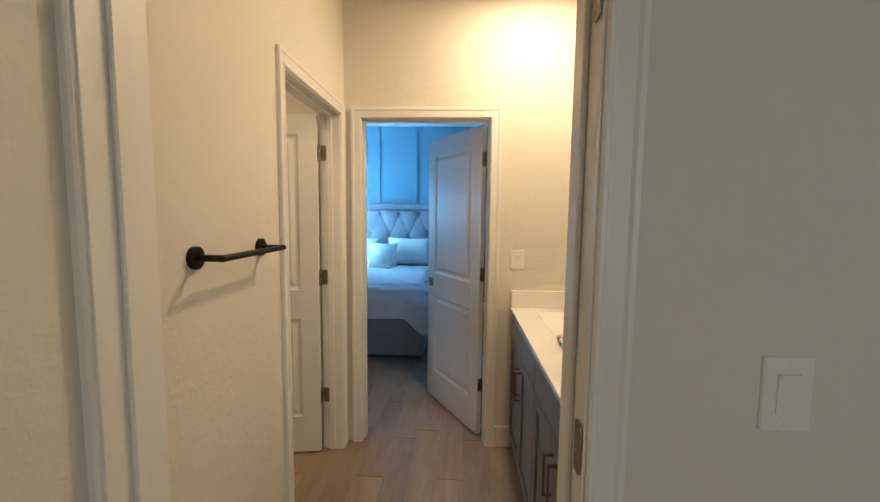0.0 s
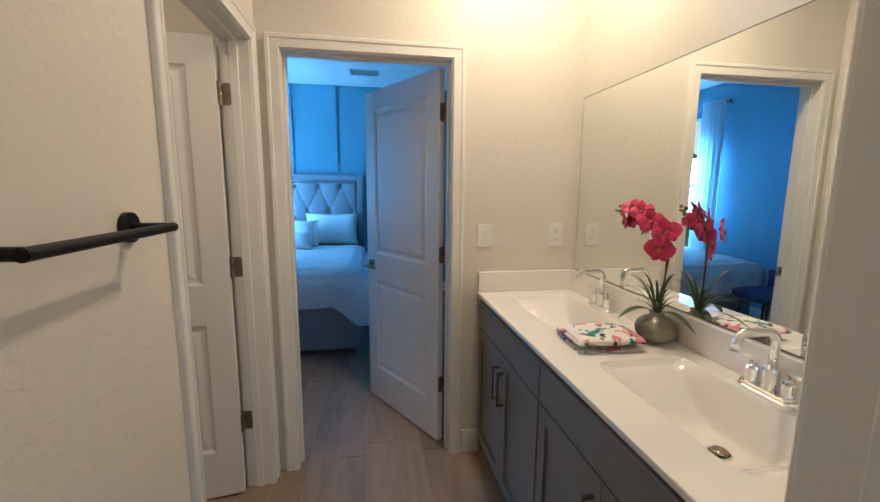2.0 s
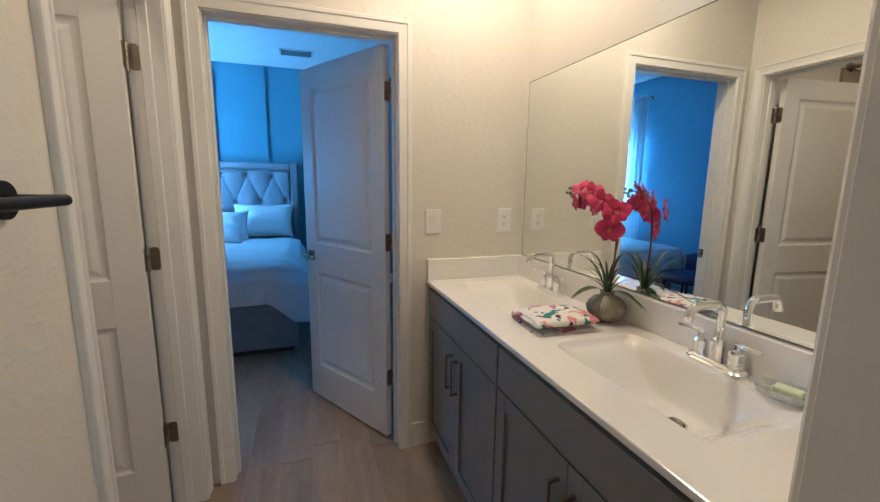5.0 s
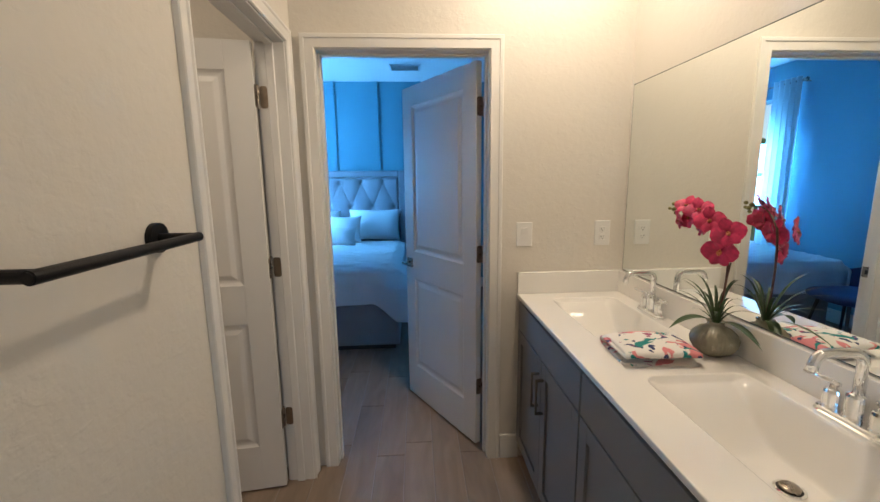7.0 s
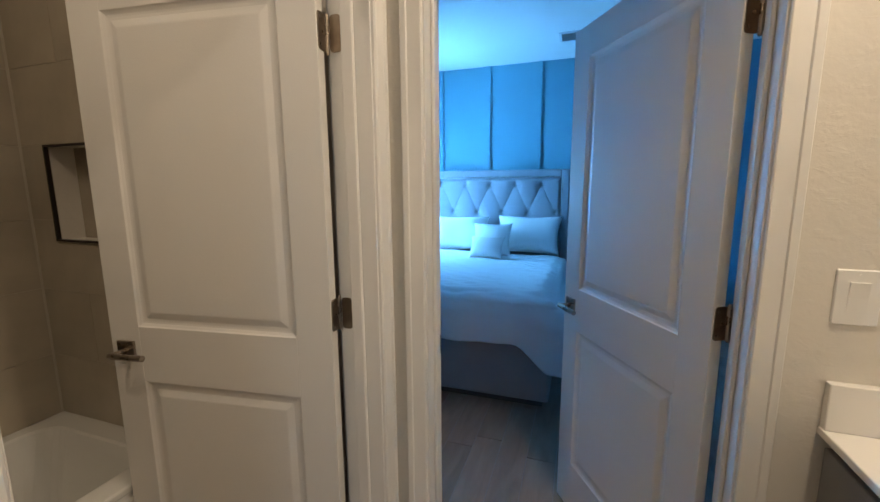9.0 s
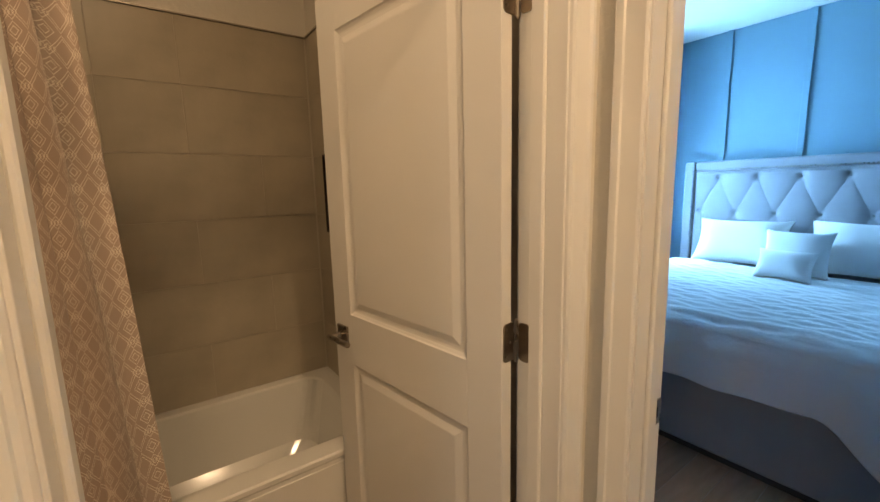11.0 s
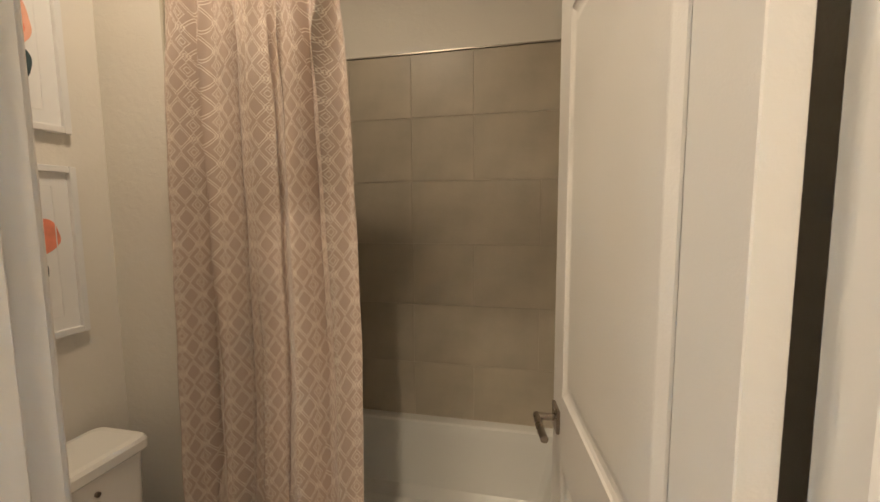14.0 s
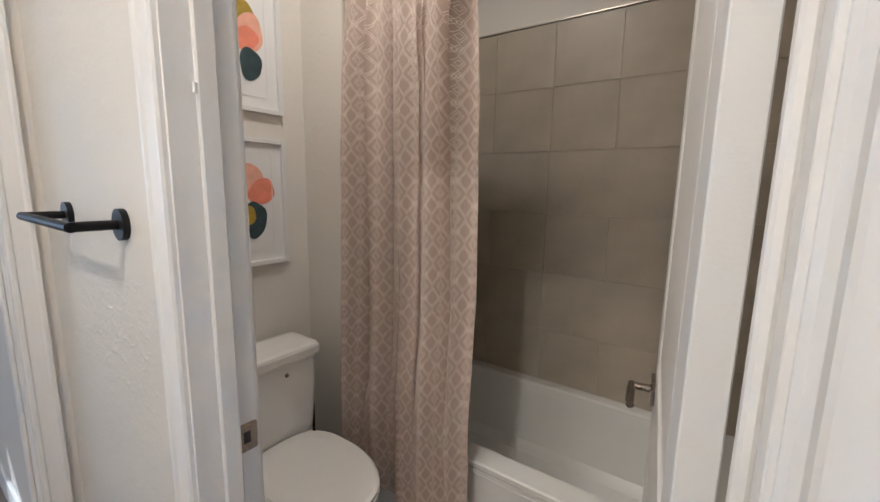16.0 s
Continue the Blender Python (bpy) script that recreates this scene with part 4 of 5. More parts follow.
pat = mth("MAXIMUM", mth("MAXIMUM", ring(0.066, 0.084, 0, 0, (0.47, 0.36), 0.0135, 1.0), ring(0.066, 0.084, 0.5, 0.5, (0.25, 0.13), 0.0135, 1.0)), ring(0.066, 0.084, 0.5, 0.0, (0.20, 0.09), 0.0135, 1.0))
mx = n_.new("ShaderNodeMix")
mx.data_type = "RGBA"
l_.new(pat, mx.inputs[0])
mx.inputs[6].default_value, mx.inputs[7].default_value = (0.43, 0.33, 0.265, 1), (0.82, 0.74, 0.64, 1)
l_.new(mx.outputs[2], n_["Principled BSDF"].inputs["Base Color"])
l_.new(mth("SUBTRACT", 0.66, mth("MULTIPLY", pat, 0.25)), n_["Principled BSDF"].inputs["Roughness"])

cur = thing("shower_curtain", (0, 0, 0), "taupe shower curtain with a pale diamond pattern, half drawn", "shower curtain")
CY0, CY1, CZ0, CZ1 = 0.878, 1.440, 0.15, 2.158
bm = bmesh.new()
NU, NV, FOLDS = 220, 70, 4.6
cols, us, acc, last = [], [], 0.0, None


def fold(s, w):
    """Place of the cloth at a share s of its run and w of its height from the top."""
    drop = smooth(w / 0.12)
    ph = 6.28319 * FOLDS * (s + 0.018 * math.sin(9 * s + 2.2 * w) * drop)
    amp = (0.030 + 0.020 * drop + 0.006 * w) * (0.75 + 0.32 * math.sin(7.1 * s + 1.3))
    amp *= smooth(s / 0.08) * smooth((1 - s) / 0.05) * 0.7 + 0.3
    pinch = math.exp(-((w - 0.10) / 0.05) ** 2)
    x = RODX + 0.018 + (0.35 + 0.65 * s) * (0.055 * smooth(w * 1.1) + 0.040 * smooth((w - 0.55) / 0.25)) + 0.020 * (1 - s) + 0.010 * pinch * math.sin(1.9 * ph + 2.0) + 0.0035 * math.sin(31 * w + 9 * s + 2 * math.sin(14 * s)) * math.sin(17 * s + 11 * w) + amp * math.sin(ph) + 0.009 * math.sin(2.6 * ph + 1 + 3 * w) * (1 - w * 0.6) + 0.012 * math.sin(4 * s + 3 * w)
    y = CY0 + (CY1 - CY0) * s + 0.012 * math.sin(2 * ph + 0.6) * drop + (s - 0.05) * 0.105 * w
    return x, y


for i in range(NU + 1):
    s = i / NU
    p = Vector(fold(s, 0.5))
    acc += (p - last).length if last is not None else 0
    last = p
    us.append(acc * 1.05)
    col = []
    for j in range(NV + 1):
        w = j / NV
        x, y = fold(s, w)
        z = CZ1 + (CZ0 - CZ1) * w - 0.006 * math.cos(6.28319 * 12 * s) * (1 - smooth(w / 0.03))
        out = smooth((0.64 - z) / 0.14)
        x = x + out * (max(x, WINGX + 0.012 + 0.2 * (x - WINGX + 0.03)) - x)
        col.append(bm.verts.new((x, y, z)))
    cols.append(col)
uvl = bm.loops.layers.uv.new("UVMap")
for i in range(NU):
    for j in range(NV):
        f = bm.faces.new((cols[i][j], cols[i][j + 1], cols[i + 1][j + 1], cols[i + 1][j]))
        for lp, (a, c) in zip(f.loops, ((i, j), (i, j + 1), (i + 1, j + 1), (i + 1, j))):
            lp[uvl].uv = (us[a], (CZ1 - CZ0) * (1 - c / NV))
part("cloth", bm, M_CURT, cur, smooth=True)
# dark sheet added behind the cloth, standing in for shadow at the wing wall
bm = bmesh.new()
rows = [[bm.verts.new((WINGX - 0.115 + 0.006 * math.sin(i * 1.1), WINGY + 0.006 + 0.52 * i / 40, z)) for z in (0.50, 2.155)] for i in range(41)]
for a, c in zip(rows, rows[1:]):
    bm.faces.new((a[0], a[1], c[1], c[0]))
part("edge_shade", bm, mat("dark_edge_shade", (0.10, 0.085, 0.07), 0.5), cur, "dark sheet added behind the cloth as shade at its edge", smooth=True)
for k in range(12):
    bm = bmesh.new()
    y = CY0 + 0.012 + (CY1 - CY0 - 0.02) * k / 11
    add_tube(bm, [(RODX + 0.022 * math.sin(a), y, RODZ - 0.008 + 0.024 * math.cos(a)) for a in [6.28319 * q / 14 for q in range(15)]], 0.0016, 6)
    part("ring", bm, M_NICKEL, cur)

# toilet
TCX = -1.130
toi = thing("toilet", (TCX, TYS + 0.03, 0), "white two-piece toilet with its lid closed", "toilet")


def slab(w, d, r, z, y0):
    return rrect(0, y0 + d / 2, w / 2, d / 2, r, z)


bm = bmesh.new()
loft(bm, [slab(0.36, 0.155, 0.03, 0.395, 0.03), slab(0.40, 0.172, 0.035, 0.42, 0.018), slab(0.425, 0.185, 0.035, 0.60, 0.012), slab(0.432, 0.190, 0.035, 0.735, 0.010)], True, True)
part("tank", bm, M_PORC, toi, smooth=False)
bm = bmesh.new()
lid = [slab(0.440, 0.198, 0.030, 0.736, 0.006), slab(0.456, 0.208, 0.030, 0.744, 0.002), slab(0.456, 0.208, 0.030, 0.770, 0.002), slab(0.444, 0.198, 0.030, 0.780, 0.006), slab(0.400, 0.160, 0.030, 0.782, 0.024)]
loft(bm, lid, True, True)
part("tank_lid", bm, M_PORC, toi)
bm = bmesh.new()
add_cyl(bm, (-0.06, 0.200, 0.690), (-0.06, 0.207, 0.690), 0.0075, n=16)
part("flush_hole", bm, M_NICKEL, toi, "small flush sensor on the tank")


def egg(w, y0, y1, z, n=40):
    """An elongated seat outline, blunt at the back."""
    out = []
    for k in range(n):
        a = 6.28319 * k / n
        x, y = math.cos(a), math.sin(a)
        px = w / 2 * (abs(x) ** (0.75 if y < 0 else 1.0)) * (1 if x >= 0 else -1)
        back = (y1 - y0) * 0.42
        py = y0 + back + (y * (y1 - y0 - back) if y > 0 else -back * abs(y) ** 0.6)
        out.append((px, py, z))
    return out


bm = bmesh.new()
loft(bm, [egg(0.22, 0.12, 0.46, 0.0), egg(0.215, 0.12, 0.45, 0.06), egg(0.20, 0.13, 0.43, 0.16), egg(0.26, 0.12, 0.52, 0.26), egg(0.350, 0.05, 0.665, 0.35), egg(0.372, 0.03, 0.690, 0.385), egg(0.362, 0.035, 0.685, 0.393)], True, True)
part("bowl", bm, M_PORC, toi, smooth=True)
bm = bmesh.new()
loft(bm, [egg(0.356, 0.20, 0.695, 0.3945), egg(0.380, 0.195, 0.706, 0.398), egg(0.380, 0.195, 0.706, 0.408), egg(0.356, 0.20, 0.695, 0.411)], True, True)
part("seat", bm, M_PORC, toi, "white toilet seat")
bm = bmesh.new()
loft(bm, [egg(0.362, 0.205, 0.698, 0.412), egg(0.378, 0.20, 0.704, 0.415), egg(0.378, 0.20, 0.704, 0.424), egg(0.360, 0.21, 0.692, 0.431), egg(0.26, 0.25, 0.60, 0.434)], True, True)
part("lid", bm, M_PORC, toi, "white closed toilet lid")
for s in (-1, 1):
    bm = bmesh.new()
    add_cyl(bm, (s * 0.075 - 0.02, 0.212, 0.412), (s * 0.075 + 0.02, 0.212, 0.412), 0.010, n=14)
    part("lid_hinge", bm, M_PORC, toi)

# toilet brush
br = thing("toilet_brush", (WINGX + 0.075, TYS + 0.10, 0), "dark toilet brush in its holder on the floor beside the toilet", "toilet brush")
M_DARK = mat("dark_bronze", (0.045, 0.035, 0.03), 0.4, 0.5)
bm = bmesh.new()
add_lathe(bm, [(0.042, 0), (0.045, 0.004), (0.045, 0.24), (0.040, 0.245), (0.012, 0.258)], n=24)
part("holder", bm, M_DARK, br)
bm = bmesh.new()
add_cyl(bm, (0, 0, 0.25), (0, 0, 0.432), 0.0065, n=12)
part("grip", bm, M_DARK, br)

# framed prints
M_FRAME = mat("white_frame", (0.76, 0.75, 0.73), 0.4, grain=0.05)
M_MAT = mat("mat_board", (0.80, 0.79, 0.77), 0.8)
INK = [mat("print_peach", (0.80, 0.42, 0.30), 0.8, vary=0.1, vary_scale=25), mat("print_coral", (0.78, 0.26, 0.16), 0.8, vary=0.12, vary_scale=30), mat("print_teal", (0.035, 0.06, 0.065), 0.8, vary=0.25, vary_scale=25), mat("print_mustard", (0.38, 0.26, 0.03), 0.8, vary=0.15, vary_scale=30)]


def blob(cx, cz, rx, rz, seed, y):
    r = random.Random(seed)
    ph = [r.uniform(0, 6.28) for _ in range(3)]
    bm = bmesh.new()
    vs = []
    for k in range(40):
        a = 6.28319 * k / 40
        q = 1 + 0.10 * math.sin(2 * a + ph[0]) + 0.07 * math.sin(3 * a + ph[1]) + 0.03 * math.sin(5 * a + ph[2])
        vs.append(bm.verts.new((cx + rx * q * math.cos(a), y, cz + rz * q * math.sin(a))))
    bm.faces.new(vs)
    bmesh.ops.recalc_face_normals(bm, faces=bm.faces)
    return bm


def picture(z0, z1, label, blobs):
    w, x1 = 0.38, -1.367
    p = thing("picture", (x1 + w / 2, TYS, (z0 + z1) / 2), label, "picture", "pictures above the toilet")
    hw_, hh = w / 2, (z1 - z0) / 2
    f = 0.020
    for lo, hi in (((-hw_, -hh), (-hw_ + f, hh)), ((hw_ - f, -hh), (hw_, hh)), ((-hw_ + f, -hh), (hw_ - f, -hh + f)), ((-hw_ + f, hh - f), (hw_ - f, hh))):
        box("frame_rail", (lo[0], 0.001, lo[1]), (hi[0], 0.024, hi[1]), M_FRAME, p, 0.002)
    box("mat_board", (-hw_ + f, 0.001, -hh + f), (hw_ - f, 0.010, hh - f), M_MAT, p)
    m_ = 0.062
    bm = bmesh.new()
    for lo, hi in (((-hw_ + m_, -hh + m_), (-hw_ + m_ + 0.003, hh - m_)), ((hw_ - m_ - 0.003, -hh + m_), (hw_ - m_, hh - m_)), ((-hw_ + m_, -hh + m_ - 0.003), (hw_ - m_, -hh + m_)), ((-hw_ + m_, hh - m_), (hw_ - m_, hh - m_ + 0.003))):
        add_box(bm, (lo[0], 0.010, lo[1]), (hi[0], 0.0115, hi[1]))
    part("mat_edge", bm, M_FRAME, p)
    for i, (ink, bx, bz, rx, rz) in enumerate(blobs):
        part("colour_patch", blob(bx - 0.046, bz, rx, rz, i * 7 + 3, 0.0108 + 0.0006 * i), INK[ink], p)


picture(1.097, 1.612, "white framed print of coral and black shapes above the toilet", ((0, 0.01, 0.085, 0.055, 0.075), (1, -0.035, 0.045, 0.060, 0.050), (3, 0.02, -0.050, 0.060, 0.050), (2, -0.002, -0.068, 0.052, 0.068), (3, 0.036, -0.046, 0.040, 0.040)))
picture(1.710, 2.225, "white framed print of mustard and teal shapes above another print", ((3, 0.02, 0.10, 0.055, 0.055), (0, -0.012, 0.03, 0.062, 0.070), (1, -0.005, 0.01, 0.045, 0.045), (2, -0.015, -0.080, 0.050, 0.055)))

# ---- bedroom ----
BX, BW = -1.035, 0.805      # the bed's middle and half width
FOOT = 3.78
bed = thing("bed", (BX, FOOT, 0), "blue-grey upholstered queen bed with a tufted headboard", "bed")
L = RYN - 0.03 - FOOT
box("bed_base", (-BW, 0, 0.045), (BW, L - 0.14, 0.425), M_UPH, bed, 0.02, 3)
for sx in (-1, 1):
    for yy in (0.08, 1.0, L - 0.30):
        box("foot", (sx * (BW - 0.10) - 0.03, yy, 0), (sx * (BW - 0.10) + 0.03, yy + 0.06, 0.045), M_NEARBLACK, bed)
# near-black block that paints the shade in the gap under the bed
box("underbed_shade", (-BW + 0.04, 0.03, 0.004), (BW - 0.04, L - 0.2, 0.045), M_NEARBLACK, bed)
box("mattress", (-BW + 0.02, 0.02, 0.425), (BW - 0.02, L - 0.15, 0.70), M_LINEN, bed, 0.05, 4)
HBW, HBT = 0.838, 1.612
bm = bmesh.new()
add_box(bm, (-HBW + 0.09, L - 0.115, 0.05), (HBW - 0.09, L, HBT - 0.085), 0.004)
part("headboard_back", bm, M_UPH, bed)
for lo, hi in (((-HBW, 0.02), (-HBW + 0.085, HBT)), ((HBW - 0.085, 0.02), (HBW, HBT)), ((-HBW + 0.085, HBT - 0.085), (HBW - 0.085, HBT))):
    box("headboard_border", (lo[0], L - 0.175 if abs(hi[0] - lo[0]) < 0.2 else L - 0.165, lo[1]), (hi[0], L + 0.0, hi[1]), M_UPH, bed, 0.018, 3)
bm = bmesh.new()
A_, B_ = 0.278, 0.596
hx0, hx1, hz0, hz1 = -HBW + 0.085, HBW - 0.085, 0.55, HBT - 0.085
NX, NZ = 200, 120
X0_, Z0_ = -0.278, HBT - 0.152


def tuft(x, z):
    p, q = (x - X0_) / A_ + (z - Z0_) / B_, (x - X0_) / A_ - (z - Z0_) / B_
    if z > Z0_:
        # above the first row: only upright pleats
        f = abs(math.sin(math.pi * (x - X0_) / A_)) ** 0.5
        k = (z - Z0_) / (hz1 - Z0_)
        f = f * (1 - k) + k
    else:
        f = (abs(math.sin(math.pi * p)) * abs(math.sin(math.pi * q))) ** 0.22
    dx_ = min(math.hypot((x - X0_) - A_ * (c_ + (0.5 if r_ % 2 else 0)), (z - Z0_) + B_ / 2 * r_) for r_ in range(3) for c_ in range(-3, 5))
    f = (0.62 + 0.38 * f) * (1 - 0.80 * math.exp(-(dx_ / 0.021) ** 2)) * (1 - 0.34 * math.exp(-(dx_ / 0.065) ** 2))
    edge = smooth(min(x - hx0, hx1 - x, hz1 - z) / 0.03)
    return 0.066 * (0.25 + 0.75 * f) * (0.4 + 0.6 * edge)


vs = [[bm.verts.new((hx0 + (hx1 - hx0) * i / NX, L - 0.112 - tuft(hx0 + (hx1 - hx0) * i / NX, hz0 + (hz1 - hz0) * j / NZ), hz0 + (hz1 - hz0) * j / NZ)) for j in range(NZ + 1)] for i in range(NX + 1)]
for i in range(NX):
    for j in range(NZ):
        bm.faces.new((vs[i][j], vs[i + 1][j], vs[i + 1][j + 1], vs[i][j + 1]))
part("tufted_panel", bm, M_UPH, bed, "diamond-tufted panel", smooth=True)
me = None
for r_ in range(3):
    for c_ in range(-3, 4):
        x = X0_ + A_ * c_ + (A_ / 2 if r_ % 2 else 0)
        z = Z0_ - B_ / 2 * r_
        if hx0 + 0.04 < x < hx1 - 0.04:
            if me is None:
                bm = bmesh.new()
                bmesh.ops.create_uvsphere(bm, u_segments=12, v_segments=6, radius=0.013, matrix=Matrix.Diagonal((1, 0.5, 1, 1)))
                o = part("button", bm, M_UPH, bed, smooth=True)
                me = o.data
            else:
                o = new("button", me)
                o.parent = bed
            o.matrix_basis = pose(x, L - 0.134, z)
# nailhead trim round the panel
bm = bmesh.new()
for k in range(64):
    x = hx0 + 0.012 + (hx1 - hx0 - 0.024) * k / 63
    bmesh.ops.create_icosphere(bm, subdivisions=1, radius=0.006, matrix=Matrix.Translation((x, L - 0.168, hz1 + 0.012)))
for s in (hx0 - 0.012, hx1 + 0.012):
    for k in range(36):
        bmesh.ops.create_icosphere(bm, subdivisions=1, radius=0.006, matrix=Matrix.Translation((s, L - 0.176, 0.72 + (hz1 - 0.72) * k / 35)))
tagged(part("nailheads", bm, M_NICKEL, bed), "row of small metal nailheads", kind="stuff")

# duvet, draped over the foot and the sides
M_QUILT = mat("quilted_cotton", (0.78, 0.79, 0.80), 0.85, grain=0.25, grain_scale=250, bump2=0.4, bump2_scale=30)
duv = thing("duvet", (BX, FOOT, 0), "white quilted duvet hanging over the foot and sides of the bed", "duvet")
bm = bmesh.new()
U, V = 130, 210
TOPZ = 0.745
vs = []
for i in range(U + 1):
    row = []
    for j in range(V + 1):
        v = j / V * (L - 0.45 + 0.35)          # from the hem at the foot towards the head
        side = 0.34
        u = -(BW + side) + 2 * (BW + side) * i / U
        # how far this point hangs past the edges
        corner = smooth((u - 0.56) / 0.34)
        hem = 0.35
        fy = v - hem
        ox = max(0.0, abs(u) - BW)
        oy = max(0.0, -fy)
        x = max(-BW, min(BW, u))
        y = max(0.0, fy)
        drop = math.hypot(ox, oy) if (ox and oy) else ox + oy
        oy_scale = (0.82 - 0.05 * u + 0.58 * corner)
        z = TOPZ - drop * (oy_scale if oy else 1.0)
        sgn = 1 if u > 0 else -1
        wav = 0.012 * math.sin(11 * u + 2.0) + 0.008 * math.sin(23 * u)
        wavs = 0.016 * math.sin(9 * y + 1.0) + 0.008 * math.sin(21 * y)
        k_ = smooth(drop / 0.12)
        if oy:
            y = y - 0.022 - 0.030 * k_ + wav * k_ - 0.02 * corner * k_
        if ox:
            x = x + sgn * (0.020 + 0.040 * k_ + wavs * k_ + (0.07 * k_ * smooth((1.0 - y) / 1.0) if u > 0 else 0))
        # soft rounding of the top edge and puffed quilting
        near = min(BW - abs(u) if abs(u) < BW else 0, fy if fy > 0 else 0)
        if not ox and not oy:
            z -= 0.030 * (1 - smooth(near / 0.09))
            z += 0.0032 * math.sin(88 * y + 1.6 * math.sin(9 * u)) + 0.006 * math.sin(27 * u + 1.5 * math.sin(8 * y)) * math.sin(26 * y + 1.2 * math.sin(7 * u)) + 0.010 * math.sin(3.1 * u + 2.2 * y)
        else:
            z -= 0.030
        z = max(z, 0.16)
        row.append(bm.verts.new((x, y, z)))
    vs.append(row)
for i in range(U):
    for j in range(V):
        bm.faces.new((vs[i][j], vs[i + 1][j], vs[i + 1][j + 1], vs[i][j + 1]))
dv = part("duvet_cloth", bm, M_QUILT, duv, smooth=True)
so = dv.modifiers.new("thick", "SOLIDIFY")
so.thickness, so.offset = 0.02, 0


def pillow(x, y, z, w, h, t, tilt, turn, label):
    p = thing("pillow", (BX + x, y, z), label, "pillow", "pillows on the bed")
    bm = bmesh.new()
    N = 26
    for s in (-1, 1):
        g = [[None] * (N + 1) for _ in range(N + 1)]
        for i in range(N + 1):
            for j in range(N + 1):
                a, b_ = -1 + 2 * i / N, -1 + 2 * j / N
                pin = 1 - 0.17 * (1 - abs(a) ** 2) * abs(b_) ** 3
                pin2 = 1 - 0.11 * (1 - abs(b_) ** 2) * abs(a) ** 3
                th = t / 2 * max(0.0, (1 - abs(a) ** 3.2)) ** 0.55 * max(0.0, (1 - abs(b_) ** 3.2)) ** 0.55
                th *= 1 + 0.10 * math.sin(4 * a + 2 * b_ + 5 * x)
                g[i][j] = bm.verts.new((a * w / 2 * pin2, s * th, b_ * h / 2 * pin + h / 2))
        for i in range(N):
            for j in range(N):
                bm.faces.new((g[i][j], g[i + 1][j], g[i + 1][j + 1], g[i][j + 1]))
    bmesh.ops.remove_doubles(bm, verts=bm.verts, dist=1e-4)
    bmesh.ops.recalc_face_normals(bm, faces=bm.faces)
    o = part("cushion", bm, M_LINEN, p, smooth=True)
    o.matrix_basis = pose(0, 0, 0, tilt, 0, turn)


pillow(-0.31, 5.45, 0.745, 0.66, 0.42, 0.20, -28, 2, "large white pillow leaning on the tufted headboard")
pillow(0.43, 5.45, 0.745, 0.68, 0.44, 0.22, -30, -4, "large white pillow leaning on the tufted headboard")
pillow(0.11, 5.24, 0.745, 0.40, 0.37, 0.15, -30, 3, "small white square cushion leaning on the large pillows")
pillow(0.10, 5.04, 0.745, 0.34, 0.235, 0.13, -28, -4, "smallest white cushion in front of the others")

# bedroom curtains
M_SHEER = mat("sheer_curtain", (0.75, 0.78, 0.80), 0.8, grain=0.1, grain_scale=500, Transmission_Weight=0.0)
pr = M_SHEER.node_tree.nodes["Principled BSDF"]
tl = M_SHEER.node_tree.nodes.new("ShaderNodeBsdfTranslucent")
tl.inputs[0].default_value = (0.75, 0.80, 0.85, 1)
ms = M_SHEER.node_tree.nodes.new("ShaderNodeMixShader")
ms.inputs[0].default_value = 0.45
M_SHEER.node_tree.links.new(pr.outputs[0], ms.inputs[1])
M_SHEER.node_tree.links.new(tl.outputs[0], ms.inputs[2])
M_SHEER.node_tree.links.new(ms.outputs[0], M_SHEER.node_tree.nodes["Material Output"].inputs[0])
rod = thing("window_curtain_rod", (0, 0, 0), "metal curtain rod above the bedroom window", "curtain rod")
bm = bmesh.new()
add_cyl(bm, (RX0 + 0.13, 4.62, 2.475), (RX0 + 0.13, 5.86, 2.475), 0.010, n=14)
part("rod", bm, M_NICKEL, rod)
bm = bmesh.new()
add_cyl(bm, (RX0 + 0.13, 4.58, 2.475), (RX0 + 0.13, 4.625, 2.475), 0.020, n=18)
part("finial", bm, M_NICKEL, rod)
bm = bmesh.new()
add_cyl(bm, (RX0, 4.68, 2.475), (RX0 + 0.13, 4.68, 2.475), 0.007, n=12)
part("bracket", bm, M_NICKEL, rod)
for y0, y1, f_ in ((4.64, 4.99, 5.0), (5.40, 5.86, 6.0)):
    c = thing("window_curtain", (0, 0, 0), "pale pleated curtain panel hanging beside the bedroom window", "curtain", "window curtains")
    bm = bmesh.new()
    cols = []
    for i in range(91):
        s = i / 90
        col = []
        for j in range(31):
            w = j / 30
            col.append(bm.verts.new((RX0 + 0.13 + 0.050 * math.sin(6.28319 * f_ * s + 0.4 * math.sin(3 * w)), y0 + (y1 - y0) * s + 0.02 * w * (s - 0.5), 2.515 - 2.49 * w)))
        cols.append(col)
    for a, b_ in zip(cols, cols[1:]):
        for j in range(30):
            bm.faces.new((a[j], a[j + 1], b_[j + 1], b_[j]))
    part("cloth", bm, M_SHEER, c, smooth=True)

